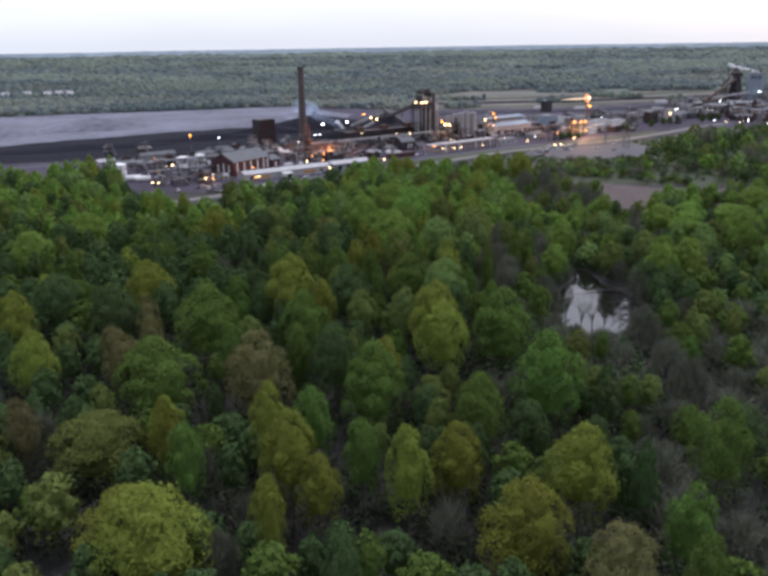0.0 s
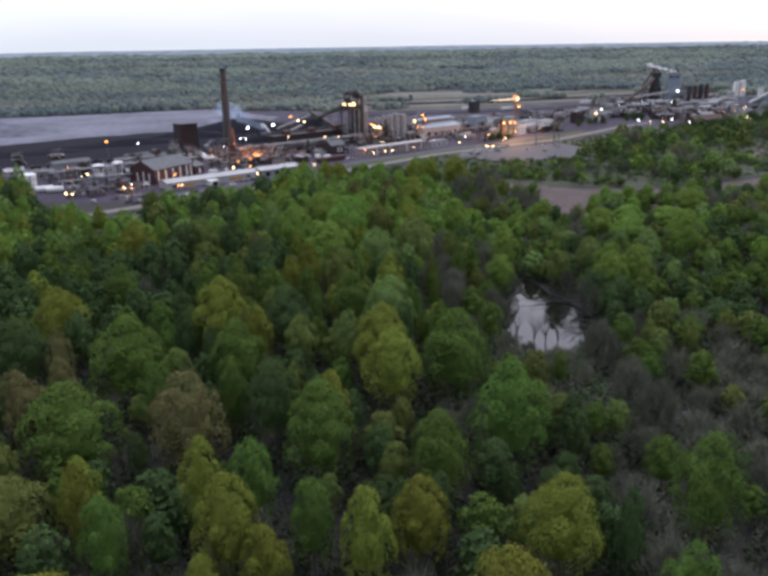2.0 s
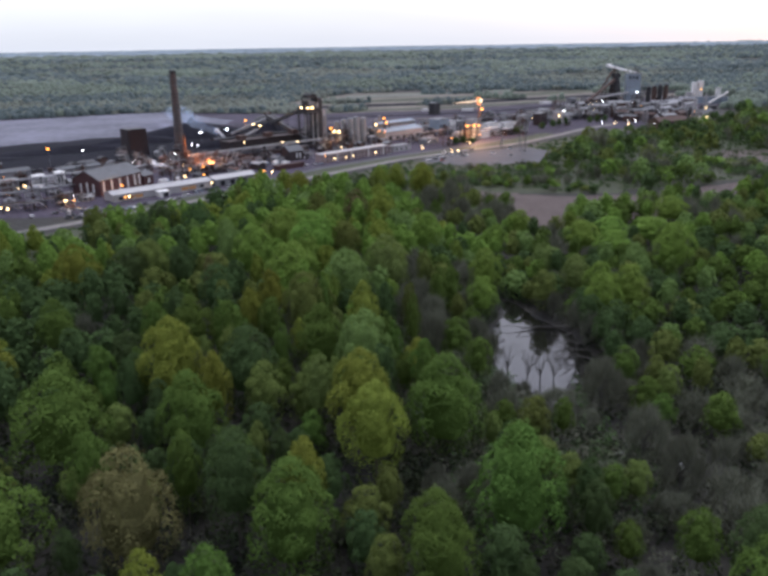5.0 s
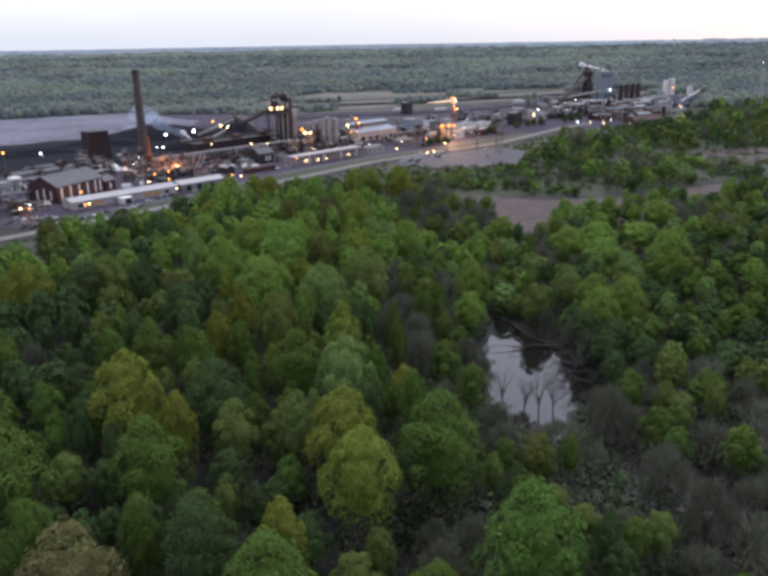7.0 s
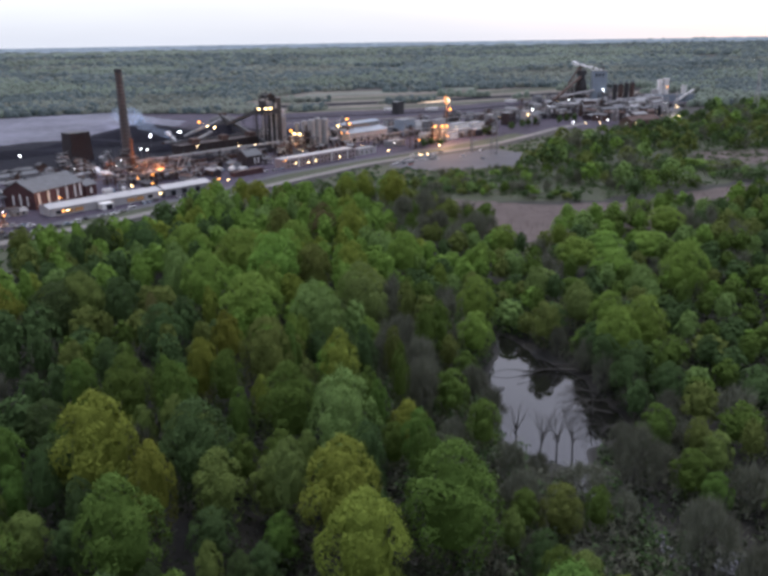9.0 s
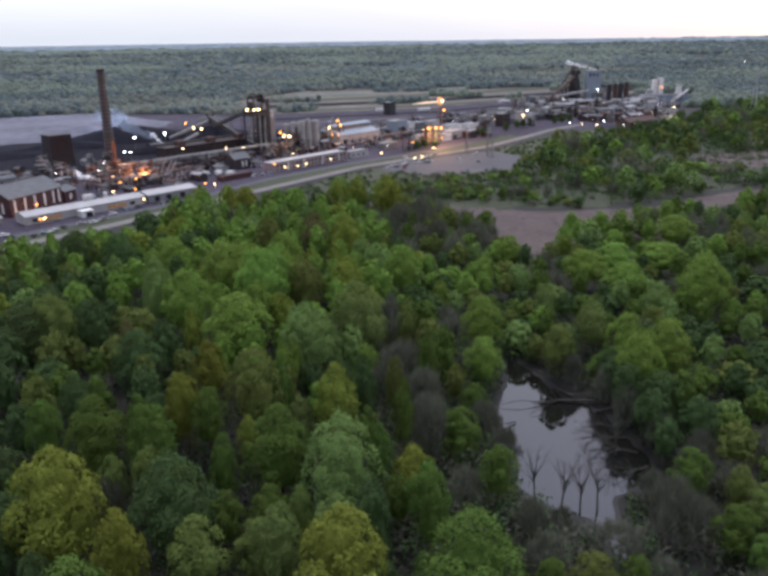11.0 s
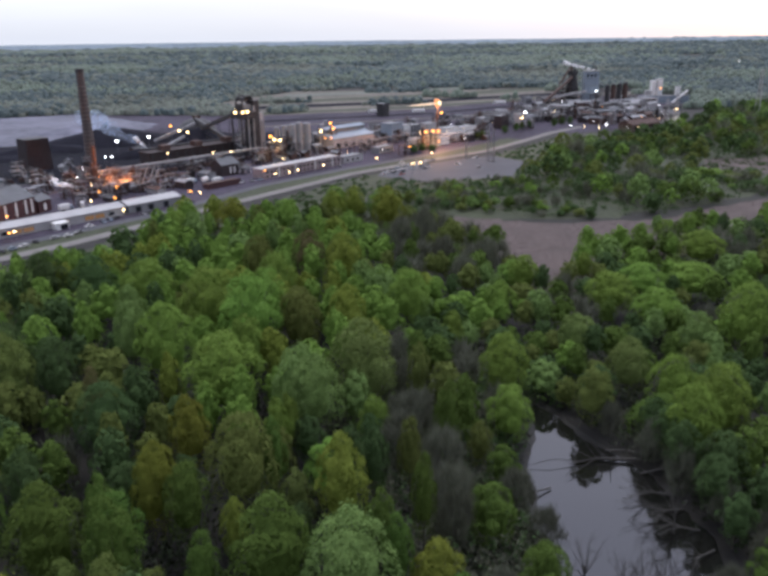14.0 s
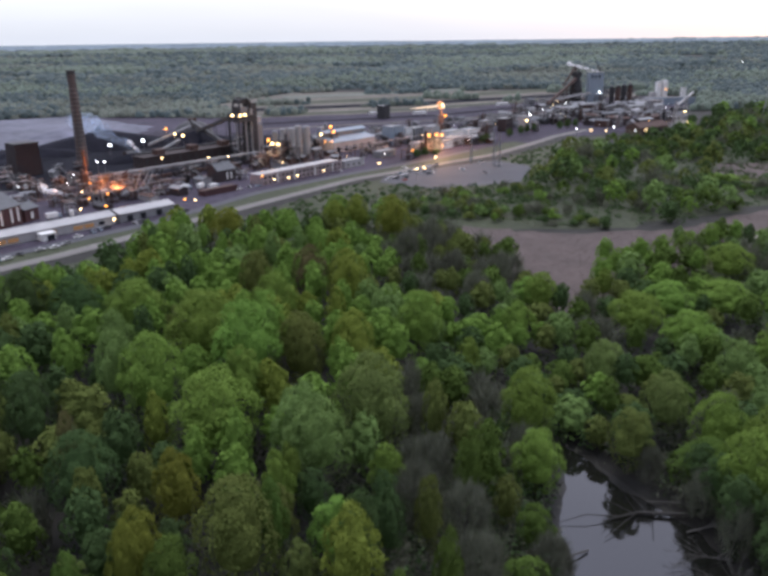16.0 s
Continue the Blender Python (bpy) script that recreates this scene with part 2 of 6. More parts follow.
# Geometry gathered as plain lists of corners and faces
class Geo:
    def __init__(self):
        self.v, self.f, self.s = [], [], []

    def add(self, verts, faces, slot=0):
        k = len(self.v)
        self.v += [tuple(p) for p in verts]
        self.f += [tuple(k + i for i in q) for q in faces]
        self.s += [slot] * len(faces)
        return self

    def box(self, x0, y0, z0, x1, y1, z1, slot=0):
        p = [(x, y, z) for z in (z0, z1) for x, y in ((x0, y0), (x1, y0), (x1, y1), (x0, y1))]
        return self.add(p, [(3, 2, 1, 0), (4, 5, 6, 7), (0, 1, 5, 4), (1, 2, 6, 5), (2, 3, 7, 6), (3, 0, 4, 7)], slot)

    def tube(self, a, b, ra, rb=None, n=8, caps=True, slot=0):
        a, b, rb = Vector(a), Vector(b), ra if rb is None else rb
        d = (b - a).normalized()
        u = d.orthogonal().normalized()
        w = d.cross(u)
        ring = [(math.cos(2 * math.pi * i / n), math.sin(2 * math.pi * i / n)) for i in range(n)]
        p = [a + ra * (c * u + s * w) for c, s in ring] + [b + rb * (c * u + s * w) for c, s in ring]
        q = [(i, (i + 1) % n, n + (i + 1) % n, n + i) for i in range(n)]
        if caps:
            q += [tuple(range(n - 1, -1, -1)), tuple(range(n, 2 * n))]
        return self.add(p, q, slot)

    def path(self, pts, r, n=6, slot=0):
        for a, b in zip(pts, pts[1:]):
            self.tube(a, b, r, n=n, slot=slot)
        return self

    def gable(self, x0, y0, x1, y1, z0, z1, over=0.5, thick=0.3, slot=0):
        """A roof with its ridge along x."""
        m = (y0 + y1) / 2
        x0, x1 = x0 - over, x1 + over
        drop = over * (z1 - z0) / (m - y0)
        a = [(y0 - over, z0 - drop), (m, z1), (y1 + over, z0 - drop), (y1 + over, z0 - drop + thick), (m, z1 + thick), (y0 - over, z0 - drop + thick)]
        p = [(x, y, z) for x in (x0, x1) for y, z in a]
        f = [(0, 1, 7, 6), (1, 2, 8, 7), (2, 3, 9, 8), (3, 4, 10, 9), (4, 5, 11, 10), (5, 0, 6, 11), (0, 5, 4, 1), (1, 4, 3, 2), (6, 7, 10, 11), (7, 8, 9, 10)]
        return self.add(p, f, slot)

    def blob(self, c, r, squash=1.0, n=8, rings=4, rough=0.2, slot=0, rng=random):
        p = [(c[0], c[1], c[2] + r * squash)]
        for i in range(1, rings):
            a = math.pi * i / rings
            for j in range(n):
                k = r * (1 + rng.uniform(-rough, rough))
                t = 2 * math.pi * (j + 0.5 * (i % 2)) / n
                p.append((c[0] + k * math.sin(a) * math.cos(t), c[1] + k * math.sin(a) * math.sin(t), c[2] + k * squash * math.cos(a)))
        p.append((c[0], c[1], c[2] - r * squash))
        f = [(0, 1 + j, 1 + (j + 1) % n) for j in range(n)]
        for i in range(rings - 2):
            for j in range(n):
                a, b = 1 + i * n + j, 1 + i * n + (j + 1) % n
                f.append((a, a + n, b + n, b))
        k = 1 + (rings - 2) * n
        f += [(k + (j + 1) % n, k + j, len(p) - 1) for j in range(n)]
        return self.add(p, f, slot)

    def mesh(self, name, *mats, smooth=False):
        me = bpy.data.meshes.new(name)
        me.from_pydata(self.v, [], self.f)
        for m in mats:
            me.materials.append(m)
        if len(mats) > 1:
            me.polygons.foreach_set("material_index", self.s)
        if smooth:
            me.polygons.foreach_set("use_smooth", [True] * len(self.f))
        me.update()
        return me


def part(name, geo, mat, parent, label="", smooth=False):
    ob = new(name, geo.mesh(name, mat, smooth=smooth))
    ob.parent = parent
    return tagged(ob, label)


def thing(name, m, label, category, group="", kind=""):
    ob = new(name)
    ob.matrix_world = m
    return tagged(ob, label, category, group, kind)


def patch(name, pts, z, mat, label, wobble=0.0, step=6.0, category="ground"):
    """A flat sheet of ground with an uneven outline."""
    rng = random.Random(len(name) * 7 + len(pts))
    out = []
    for (ax, ay), (bx, by) in zip(pts, pts[1:] + pts[:1]):
        k = max(1, int(math.hypot(bx - ax, by - ay) / step)) if wobble else 1
        for i in range(k):
            out.append((ax + (bx - ax) * i / k + rng.uniform(-wobble, wobble), ay + (by - ay) * i / k + rng.uniform(-wobble, wobble), z))
    bm = bmesh.new()
    bm.faces.new([bm.verts.new(p) for p in out])
    bmesh.ops.triangulate(bm, faces=bm.faces[:])
    me = bpy.data.meshes.new(name)
    bmesh.ops.recalc_face_normals(bm, faces=bm.faces[:])
    if sum(f.normal.z for f in bm.faces) < 0:
        bmesh.ops.reverse_faces(bm, faces=bm.faces[:])
    bm.to_mesh(me)
    me.materials.append(mat)
    return tagged(new(name, me), label, category, kind="structure")


def inside(x, y, pts):
    odd = False
    for (ax, ay), (bx, by) in zip(pts, pts[1:] + pts[:1]):
        if (ay > y) != (by > y) and x < (bx - ax) * (y - ay) / (by - ay) + ax:
            odd = not odd
    return odd


# Ground: one sheet, level under the woods and the works, raised far off to fit the camera's horizon line
def land(r):
    k = min(max((r - 1500) / 3100, 0), 1)
    return 60 * k * k * (3 - 2 * k) - max(r - 4700, 0) * 0.05


g = Geo()
radii = [0, 60, 130, 210, 300, 400, 520, 660, 820, 1000, 1250, 1500] + [1500 + 200 * i for i in range(1, 18)] + [5600, 6500]
n = 96
g.v.append((0, 0, 0))
for r in radii[1:]:
    g.v += [(r * math.cos(2 * math.pi * j / n), r * math.sin(2 * math.pi * j / n), land(r)) for j in range(n)]
g.add([], [])
g.f += [(0, 1 + j, 1 + (j + 1) % n) for j in range(n)]
for i in range(len(radii) - 2):
    g.f += [(1 + i * n + j, 1 + (i + 1) * n + j, 1 + (i + 1) * n + (j + 1) % n, 1 + i * n + (j + 1) % n) for j in range(n)]
ground = tagged(new("ground", g.mesh("ground", shaded_floor)), "leaf-littered ground under the spring woods, painted near black as shade", "ground", kind="structure")

POND = [(66, 232), (61, 243), (63, 256), (67, 268), (71, 282), (77, 290), (81, 302), (84, 308), (88, 299), (88, 290), (91, 280), (95, 272), (95, 258), (94, 246), (91, 238), (86, 237), (79, 235), (74, 226), (72, 215), (69, 216), (71, 228)]
MARSH = [(118, 500), (134, 520), (160, 503), (184, 487), (235, 484), (284, 498), (345, 515), (330, 485), (290, 450), (245, 432), (200, 420), (162, 400), (140, 376), (122, 395), (128, 440), (126, 470)]
YARD = [(-720, 560), (-330, 520), (-240, 515), (-172, 512), (-125, 498), (-88, 508), (-60, 520), (-25, 550), (42, 608), (110, 670), (242, 740), (346, 830), (480, 832), (506, 850), (600, 1000), (742, 1170), (720, 1240), (470, 1230),
        (300, 1120), (60, 1110), (-120, 1190), (-360, 1165), (-720, 1060)]
SLAG = [(-720, 700), (-385, 765), (-241, 872), (-152, 912), (-60, 955), (-40, 1050), (-140, 1215), (-355, 1150), (-720, 1050)]
COAL = [(-720, 590), (-330, 640), (-180, 680), (-100, 690), (-50, 700), (60, 785), (120, 850), (90, 930), (-50, 960), (-152, 915), (-241, 875), (-385, 768), (-720, 705)]
FIELD = [(60, 1105), (300, 1115), (470, 1225), (720, 1235), (800, 1330), (585, 1460), (231, 1600), (40, 1330)]
VERGE = [(-235, 470), (-120, 462), (-60, 503), (-22, 535), (45, 592), (112, 654), (180, 690), (245, 722), (349, 813), (395, 822), (345, 770), (281, 711), (240, 640), (200, 575), (164, 545), (133, 535),
         (110, 490), (100, 460), (60, 480), (20, 490), (-20, 460), (-40, 425), (-100, 380), (-150, 400), (-190, 440)]
PARK = [(124, 652), (150, 619), (214, 624), (249, 680), (234, 715), (190, 700), (133, 672)]
patch("yard", YARD, 0.06, yard_dirt, "grey cinder yard of the steel works", 4, 15)
patch("coal_yard", COAL, 0.12, coal_dirt, "black coal-dusted ground", 5, 12)
patch("slag_field", SLAG, 0.18, slag_dirt, "pale grey slag field with worn tracks", 5, 14)
patch("field", FIELD, 0.10, field_dirt, "dry brownish open field behind the works", 8, 20)
patch("verge", VERGE, 0.10, meadow, "rough grass verge between road and woods", 3, 6)
patch("roadside_grass", [(-100, 492), (-50, 530), (-27, 549), (22, 595), (62, 632), (110, 670), (143, 690), (242, 744), (300, 795), (290, 812), (232, 766), (149, 716), (64, 660), (19, 619), (-8, 589), (-30, 567), (-58, 543), (-104, 506)], 0.12, meadow, "rough grass strip between the road and the sheds", 2, 5)
patch("marsh", MARSH, 0.14, reed_bed, "reddish-brown reed marsh", 3, 6)
MARSH_EAST = [(345, 600), (362, 588), (400, 574), (480, 566), (530, 620), (430, 640), (385, 646)]
patch("marsh", MARSH_EAST, 0.16, reed_bed, "narrow reddish-brown reed marsh behind the thicket", 3, 6)
patch("car_park", PARK, 0.16, asphalt, "worn grey asphalt car park")
patch("thicket_ground", [(110, 520), (133, 505), (172, 506), (205, 493), (293, 511), (450, 560), (900, 720), (900, 1000), (560, 880), (480, 800), (400, 760), (300, 720), (240, 640), (200, 580), (120, 575)], 0.08, meadow, "rough grass under the thicket", 4, 12)
patch("pond_bank", [(p[0] + (p[0] - 80) * 0.22, p[1] + (p[1] - 268) * 0.08) for p in POND], 0.05, mud, "dark muddy bank round the pond", 1.5, 4)
for spots_ in ([(-240, 424), (-222, 432), (-196, 437), (-197, 442), (-224, 438), (-242, 430)], [(70, 212), (73, 212), (77, 203), (87, 194), (94, 188), (90, 184), (79, 191), (72, 201)], [(252, 458), (262, 463), (272, 465), (270, 460), (258, 455)]):
    patch("pool", spots_, 0.20, water, "small shallow pool that mirrors the sky", 0.8, 3, "water")
patch("pond", POND, 0.10, water, "still pond water that mirrors the pale sky", 0.8, 3, "water")


def road(name, pts, width, z, mat, label):
    g = Geo()
    left, right = [], []
    for i, p in enumerate(pts):
        a, b = Vector(pts[max(i - 1, 0)]), Vector(pts[min(i + 1, len(pts) - 1)])
        d = (b - a).normalized()
        left.append((p[0] - d.y * width / 2, p[1] + d.x * width / 2, z))
        right.append((p[0] + d.y * width / 2, p[1] - d.x * width / 2, z))
    k = len(pts)
    g.add(right + left, [(i, i + 1, k + i + 1, k + i) for i in range(k - 1)])
    return tagged(new(name, g.mesh(name, mat)), label, "road", kind="structure")


ROAD = [(-240, 420), (-140, 462), (-60, 520), (-25, 551), (42, 610), (110, 668), (175, 705), (242, 742), (300, 792), (346, 835), (400, 872)]
road("road", ROAD, 8.5, 0.22, gravel, "pale gravel road along the works")
road("works_lane", [(-100, 515), (-20, 575), (40, 640), (110, 690), (180, 730), (240, 775)], 7, 0.20, asphalt, "grey lane in front of the sheds")


# Trees
def crown(seed, width, height, lobes, leaves, size, pointed=0.0, sparse=0.0):
    """A deep dome of billowing lobes, skinned with leaf clumps that face outward; the crown's foot is at z = 0.
    Returns the corners of the leaf clumps and of an added inner hull that blocks light, three to a face."""
    rng = np.random.default_rng(seed)
    r = width / 2

    def girth(h):
        up = np.clip((h - 0.40) / 0.60, 0, 1)
        return np.where(h > 0.40, (1 - up ** 2) ** (0.55 + 0.5 * pointed), 0.62 + 0.38 * np.clip(h / 0.40, 0, 1))

    k = np.arange(lobes)
    h = 0.06 + 0.86 * ((k + 0.5) / lobes) ** 0.85 + rng.uniform(-0.04, 0.04, lobes)
    turn = k * 2.39996 + rng.uniform(-0.4, 0.4, lobes)
    rad = r * rng.uniform(0.20, 0.42, lobes) * (1.0 - 0.3 * np.clip(h - 0.6, 0, 1))
    out = np.maximum(r * girth(h) * rng.uniform(0.78, 1.08, lobes) - rad * 0.86, 0)
    mid = np.stack([out * np.cos(turn), out * np.sin(turn), h * height - rad * 0.2], 1)
    mid = np.vstack([mid, [[rng.uniform(-0.08, 0.08) * r, rng.uniform(-0.08, 0.08) * r, height * 0.90]]])
    rad = np.append(rad, r * 0.24)
    face = mid - (0, 0, height * 0.36)
    face[:, 2] *= width / height
    face /= np.linalg.norm(face, axis=1)[:, None] + 1e-6
    many = int(leaves * 2.2)
    thick = rad ** 2 * (0.22 + 0.78 * np.clip((mid[:, 2] / height - 0.15) / 0.45, 0, 1))
    pick = rng.choice(len(mid), many, p=thick / thick.sum())
    d = rng.normal(size=(many, 3)) + face[pick] * 0.9 + (0, 0, 0.5)
    d /= np.linalg.norm(d, axis=1)[:, None]
    p = mid[pick] + d * rad[pick, None] * (1, 1, 1.12) * (rng.uniform(0.86 - 2 * sparse, 1.05, (many, 1)) + (0.30 + 1.5 * sparse) * rng.random((many, 1)) ** (7 - 13 * sparse))
    gap = np.linalg.norm((p[:, None] - mid[None]) / (1, 1, 1.12), axis=2) / rad[None]
    gap[np.arange(many), pick] = 9
    good = np.flatnonzero(gap.min(axis=1) > (0.93 if not sparse else 0.3))[:leaves]
    p, d, f = p[good], d[good], face[pick[good]]
    nrm = d * 0.95 + f * 0.2 + rng.normal(size=d.shape) * 0.30
    nrm /= np.linalg.norm(nrm, axis=1)[:, None]
    u = d * 0.5 + (0, 0, 0.6) + rng.normal(size=d.shape) * 0.55
    fin = rng.random((len(p), 1)) < 0.22
    u = np.where(fin, u, u - nrm * (u * nrm).sum(axis=1, keepdims=True))
    u /= np.linalg.norm(u, axis=1)[:, None]
    w = np.cross(u, nrm)
    w *= 0.62 / (np.linalg.norm(w, axis=1)[:, None] + 1e-6)
    s = size * rng.uniform(0.55, 1.4, (len(p), 1))
    if sparse:
        u = d * 0.45 + (0, 0, 0.9) + rng.normal(size=d.shape) * 0.30
        u /= np.linalg.norm(u, axis=1)[:, None]
        w = np.cross(u, nrm)
        w *= 0.042 / (np.linalg.norm(w, axis=1)[:, None] + 1e-6)
        s = s * 3.0
    tri = np.stack([p + u * s, p - u * s * 0.6 + w * s, p - u * s * 0.6 - w * s], 1)
    if sparse:
        return tri, np.zeros((0, 3, 3))
    n, rings = 10, 7
    hs = np.linspace(0.24, 0.82, rings)
    ring = np.stack([np.stack([r * 0.56 * girth(hh) * np.cos(2 * np.pi * np.arange(n) / n), r * 0.56 * girth(hh) * np.sin(2 * np.pi * np.arange(n) / n), np.full(n, hh * height)], 1) for hh in hs])
    ring = ring * rng.uniform(0.9, 1.08, (rings, n, 1))
    body = []
    for i in range(rings - 1):
        for j in range(n):
            a, b, c, e = ring[i, j], ring[i, (j + 1) % n], ring[i + 1, (j + 1) % n], ring[i + 1, j]
            body += [(a, b, c), (a, c, e)]
    peak = np.array((0, 0, height * 0.86))
    body += [(ring[-1, j], ring[-1, (j + 1) % n], peak) for j in range(n)]
    return tri, np.array(body)


def soup(name, tri, mat):
    """A mesh of loose triangles."""
    me = bpy.data.meshes.new(name)
    me.from_pydata(tri.reshape(-1, 3).tolist(), [], np.arange(len(tri) * 3).reshape(-1, 3).tolist())
    me.materials.append(mat)
    return me


def skeleton_limbs(seed, height, spread, limbs, top=0.55, r0=0.3, twigs=0):
    rng = random.Random(seed)
    g = Geo()
    bend = Vector((rng.uniform(-0.4, 0.4), rng.uniform(-0.4, 0.4), height * top))
    g.tube((0, 0, -0.3), bend * 0.5, r0, r0 * 0.8, 7)
    g.tube(bend * 0.5, bend, r0 * 0.8, r0 * 0.55, 7)
    for i in range(limbs):
        a = i * 2.4 + rng.uniform(-0.4, 0.4)
        h = height * top * rng.uniform(0.55, 1.0)
        s = bend * (h / bend.z)
        reach = spread * rng.uniform(0.5, 1.0)
        e = Vector((s.x + reach * math.cos(a), s.y + reach * math.sin(a), h + (height - h) * rng.uniform(0.5, 0.97)))
        m = s.lerp(e, 0.5) + Vector((0, 0, -0.06 * reach))
        g.tube(s, m, r0 * 0.38, r0 * 0.25, 5)
        g.tube(m, e, r0 * 0.25, r0 * 0.07, 5)
        for j in range(twigs):
            q = m.lerp(e, rng.uniform(0, 0.95))
            b = a + rng.uniform(-1.2, 1.2)
            ln = spread * rng.uniform(0.25, 0.5)
            q2 = q + Vector((ln * math.cos(b), ln * math.sin(b), ln * rng.uniform(0.3, 1.3)))
            g.tube(q, q2, r0 * 0.10, r0 * 0.03, 3, caps=False)
            for _ in range(3):
                q3 = q.lerp(q2, rng.uniform(0.3, 1)) 
                g.tube(q3, q3 + Vector((rng.uniform(-1, 1), rng.uniform(-1, 1), rng.uniform(0.2, 1.4))) * ln * 0.4, r0 * 0.05, r0 * 0.02, 3, caps=False)
    return g


# kind: crown width and height as built, lobes, leaf clumps, clump size, pointedness
KINDS = {"maple": (13, 15, 30, 4200, 0.29, 0.5), "oak": (13, 14, 24, 3900, 0.29, 0.15), "ash": (13, 15, 24, 3900, 0.29, 0.35), "elm": (13, 15, 26, 3900, 0.29, 0.25),
         "poplar": (13, 15, 22, 3900, 0.29, 0.3), "willow": (13, 12, 26, 3900, 0.28, 0.0), "budding": (13, 13, 26, 3600, 0.26, 0.1), "bare": (13, 13, 26, 2600, 0.55, 0.0)}
LABELS = {"maple": "broad maple in fresh yellow-green leaf", "oak": "rounded oak in olive spring leaf", "ash": "leafy mid-green tree in the woods", "elm": "dense dark green tree in the woods", "poplar": "full tree in bright fresh green leaf",
          "willow": "pale silvery green spreading tree", "budding": "tree with brownish spring buds and blossom", "bare": "grey half-bare swamp tree with thin twigs"}
MODELS = {}
for k, (kind, (w, h, lobes, leaves, size, pt)) in enumerate(KINDS.items()):
    for v in range(4):
        if v == 3:
            lobes, leaves, size = lobes + 8, int(leaves * 1.7), size * 0.76
        leafy, body = crown(100 * k + v, w, h, lobes + 3 * v, leaves, size, pt, 0.3 if kind == "bare" else 0.0)
        tg = skeleton_limbs(100 * k + v, 20, 5.2, 7 if kind != "bare" else 12, 0.6 if kind != "bare" else 0.55, 0.32, 0 if kind != "bare" else 4)
        MODELS[kind, v] = (leafy, soup("crown_" + kind, np.concatenate([leafy, body]), LEAF[kind]), tg.mesh("trunk_" + kind, dead_bark if kind == "bare" else bark), body)
rng = random.Random(5)
taken = {}
tree_count = 0


def free_spot(x, y, r):
    i, j = int(x // 20), int(y // 20)
    for a in (-1, 0, 1):
        for b in (-1, 0, 1):
            for px, py, pr in taken.get((i + a, j + b), ()):
                if (px - x) ** 2 + (py - y) ** 2 < (0.35 * (r + pr)) ** 2:
                    return False
    return True


def take(x, y, r):
    taken.setdefault((int(x // 20), int(y // 20)), []).append((x, y, r))


def tree(kind, x, y, top, width):
    """One tree: a trunk with limbs, and a crown."""
    v = rng.randrange(3) if width < 13.5 else 3
    w, h = KINDS[kind][:2]
    sx = width * 0.89 / w
    hc = min(top * (0.86 if top > 12 else 0.95), max(width * 1.1, top * 0.7))
    ob = thing("tree", pose(x, y, 0, 0, 0, rng.uniform(0, 360)), LABELS[kind], "tree", "trees of the wood")
    c = new("crown", MODELS[kind, v][1])
    c.parent = ob
    c.scale, c.location = (sx, sx * rng.uniform(0.92, 1.08), hc / h), (0, 0, top - hc)
    t = new("trunk", MODELS[kind, v][2])
    t.parent = ob
    t.scale = (sx, sx, top * 0.95 / 20)
    take(x, y, width)
    return ob


# The trees that stand out, each: place, height, crown width
STANDS = []
STANDS.append(("maple", [
    (-40, 106, 25, 23), (24, 108, 24.1, 18.1), (-20, 109, 25, 6), (-48, 119, 16.7, 21), (-23, 122, 16.8, 8.1), (-13, 123, 20.5, 10.1),
    (4, 123, 26.9, 11.1), (37, 123, 26, 15.9), (-19, 129, 27, 13.3), (14, 130, 23.2, 12.7), (-46, 138, 25, 8), (-25, 143, 26, 9.8),
    (-49, 149, 20.3, 9.6), (-91, 178, 25, 14), (0, 179, 21.9, 11.5), (16, 189, 27.4, 18), (15, 205, 27.9, 18.8),
    (-111, 211, 25, 14), (-19, 217, 25.4, 11.3), (-30, 231, 29.2, 21.8), (-78, 236, 26.8, 17.6), (23, 258, 26.8, 12.1), (-11, 266, 25, 8),
]))
STANDS.append(("maple", [
    (-10, 274, 22.1, 10.7), (-4, 288, 23.9, 11.6), (-75, 329, 25, 19), (42, 347, 24.6, 15.6), (51, 400, 26.4, 18.5), (91, 492, 24, 21.7),
    (16, 505, 20, 20), (67, 509, 20, 14), (79, 514, 21, 15),
]))
STANDS.append(("oak", [
    (-63, 145, 18.2, 24),
    (-9, 197, 16.5, 6.6), (6, 269, 27.6, 15.8), (93, 292, 16, 12), (106, 314, 7, 11), (-48, 328, 25.5, 18), (28, 343, 24, 12),
    (28, 352, 23.2, 17.6), (21, 414, 24, 15),
]))
STANDS.append(("ash", [
    (48, 93, 24, 9), (51, 106, 24, 11), (66, 129, 26.8, 14.9), (-40, 130, 24, 10), (-5, 131, 24, 10), (-16, 145, 24, 11),
    (21, 148, 24, 14), (22, 159, 19.5, 14.2), (-3, 163, 25.5, 19.3), (39, 164, 27.1, 21), (-58, 172, 23.8, 26), (42, 174, 24, 9),
    (-13, 181, 24, 13), (-23, 182, 24, 9), (-41, 185, 24, 10), (34, 200, 25.9, 22.3), (-24, 206, 24.2, 19.2), (-52, 207, 26, 26),
    (33, 217, 24, 7), (9, 245, 24.3, 17.7), (-16, 249, 26.6, 12), (37, 253, 24, 6), (-16, 255, 23.5, 11.3), (-27, 256, 25.6, 15.4),
]))
STANDS.append(("ash", [
    (-39, 266, 22.8, 10.1), (-67, 267, 24, 14), (12, 273, 24, 7), (106, 282, 11.4, 19),
]))
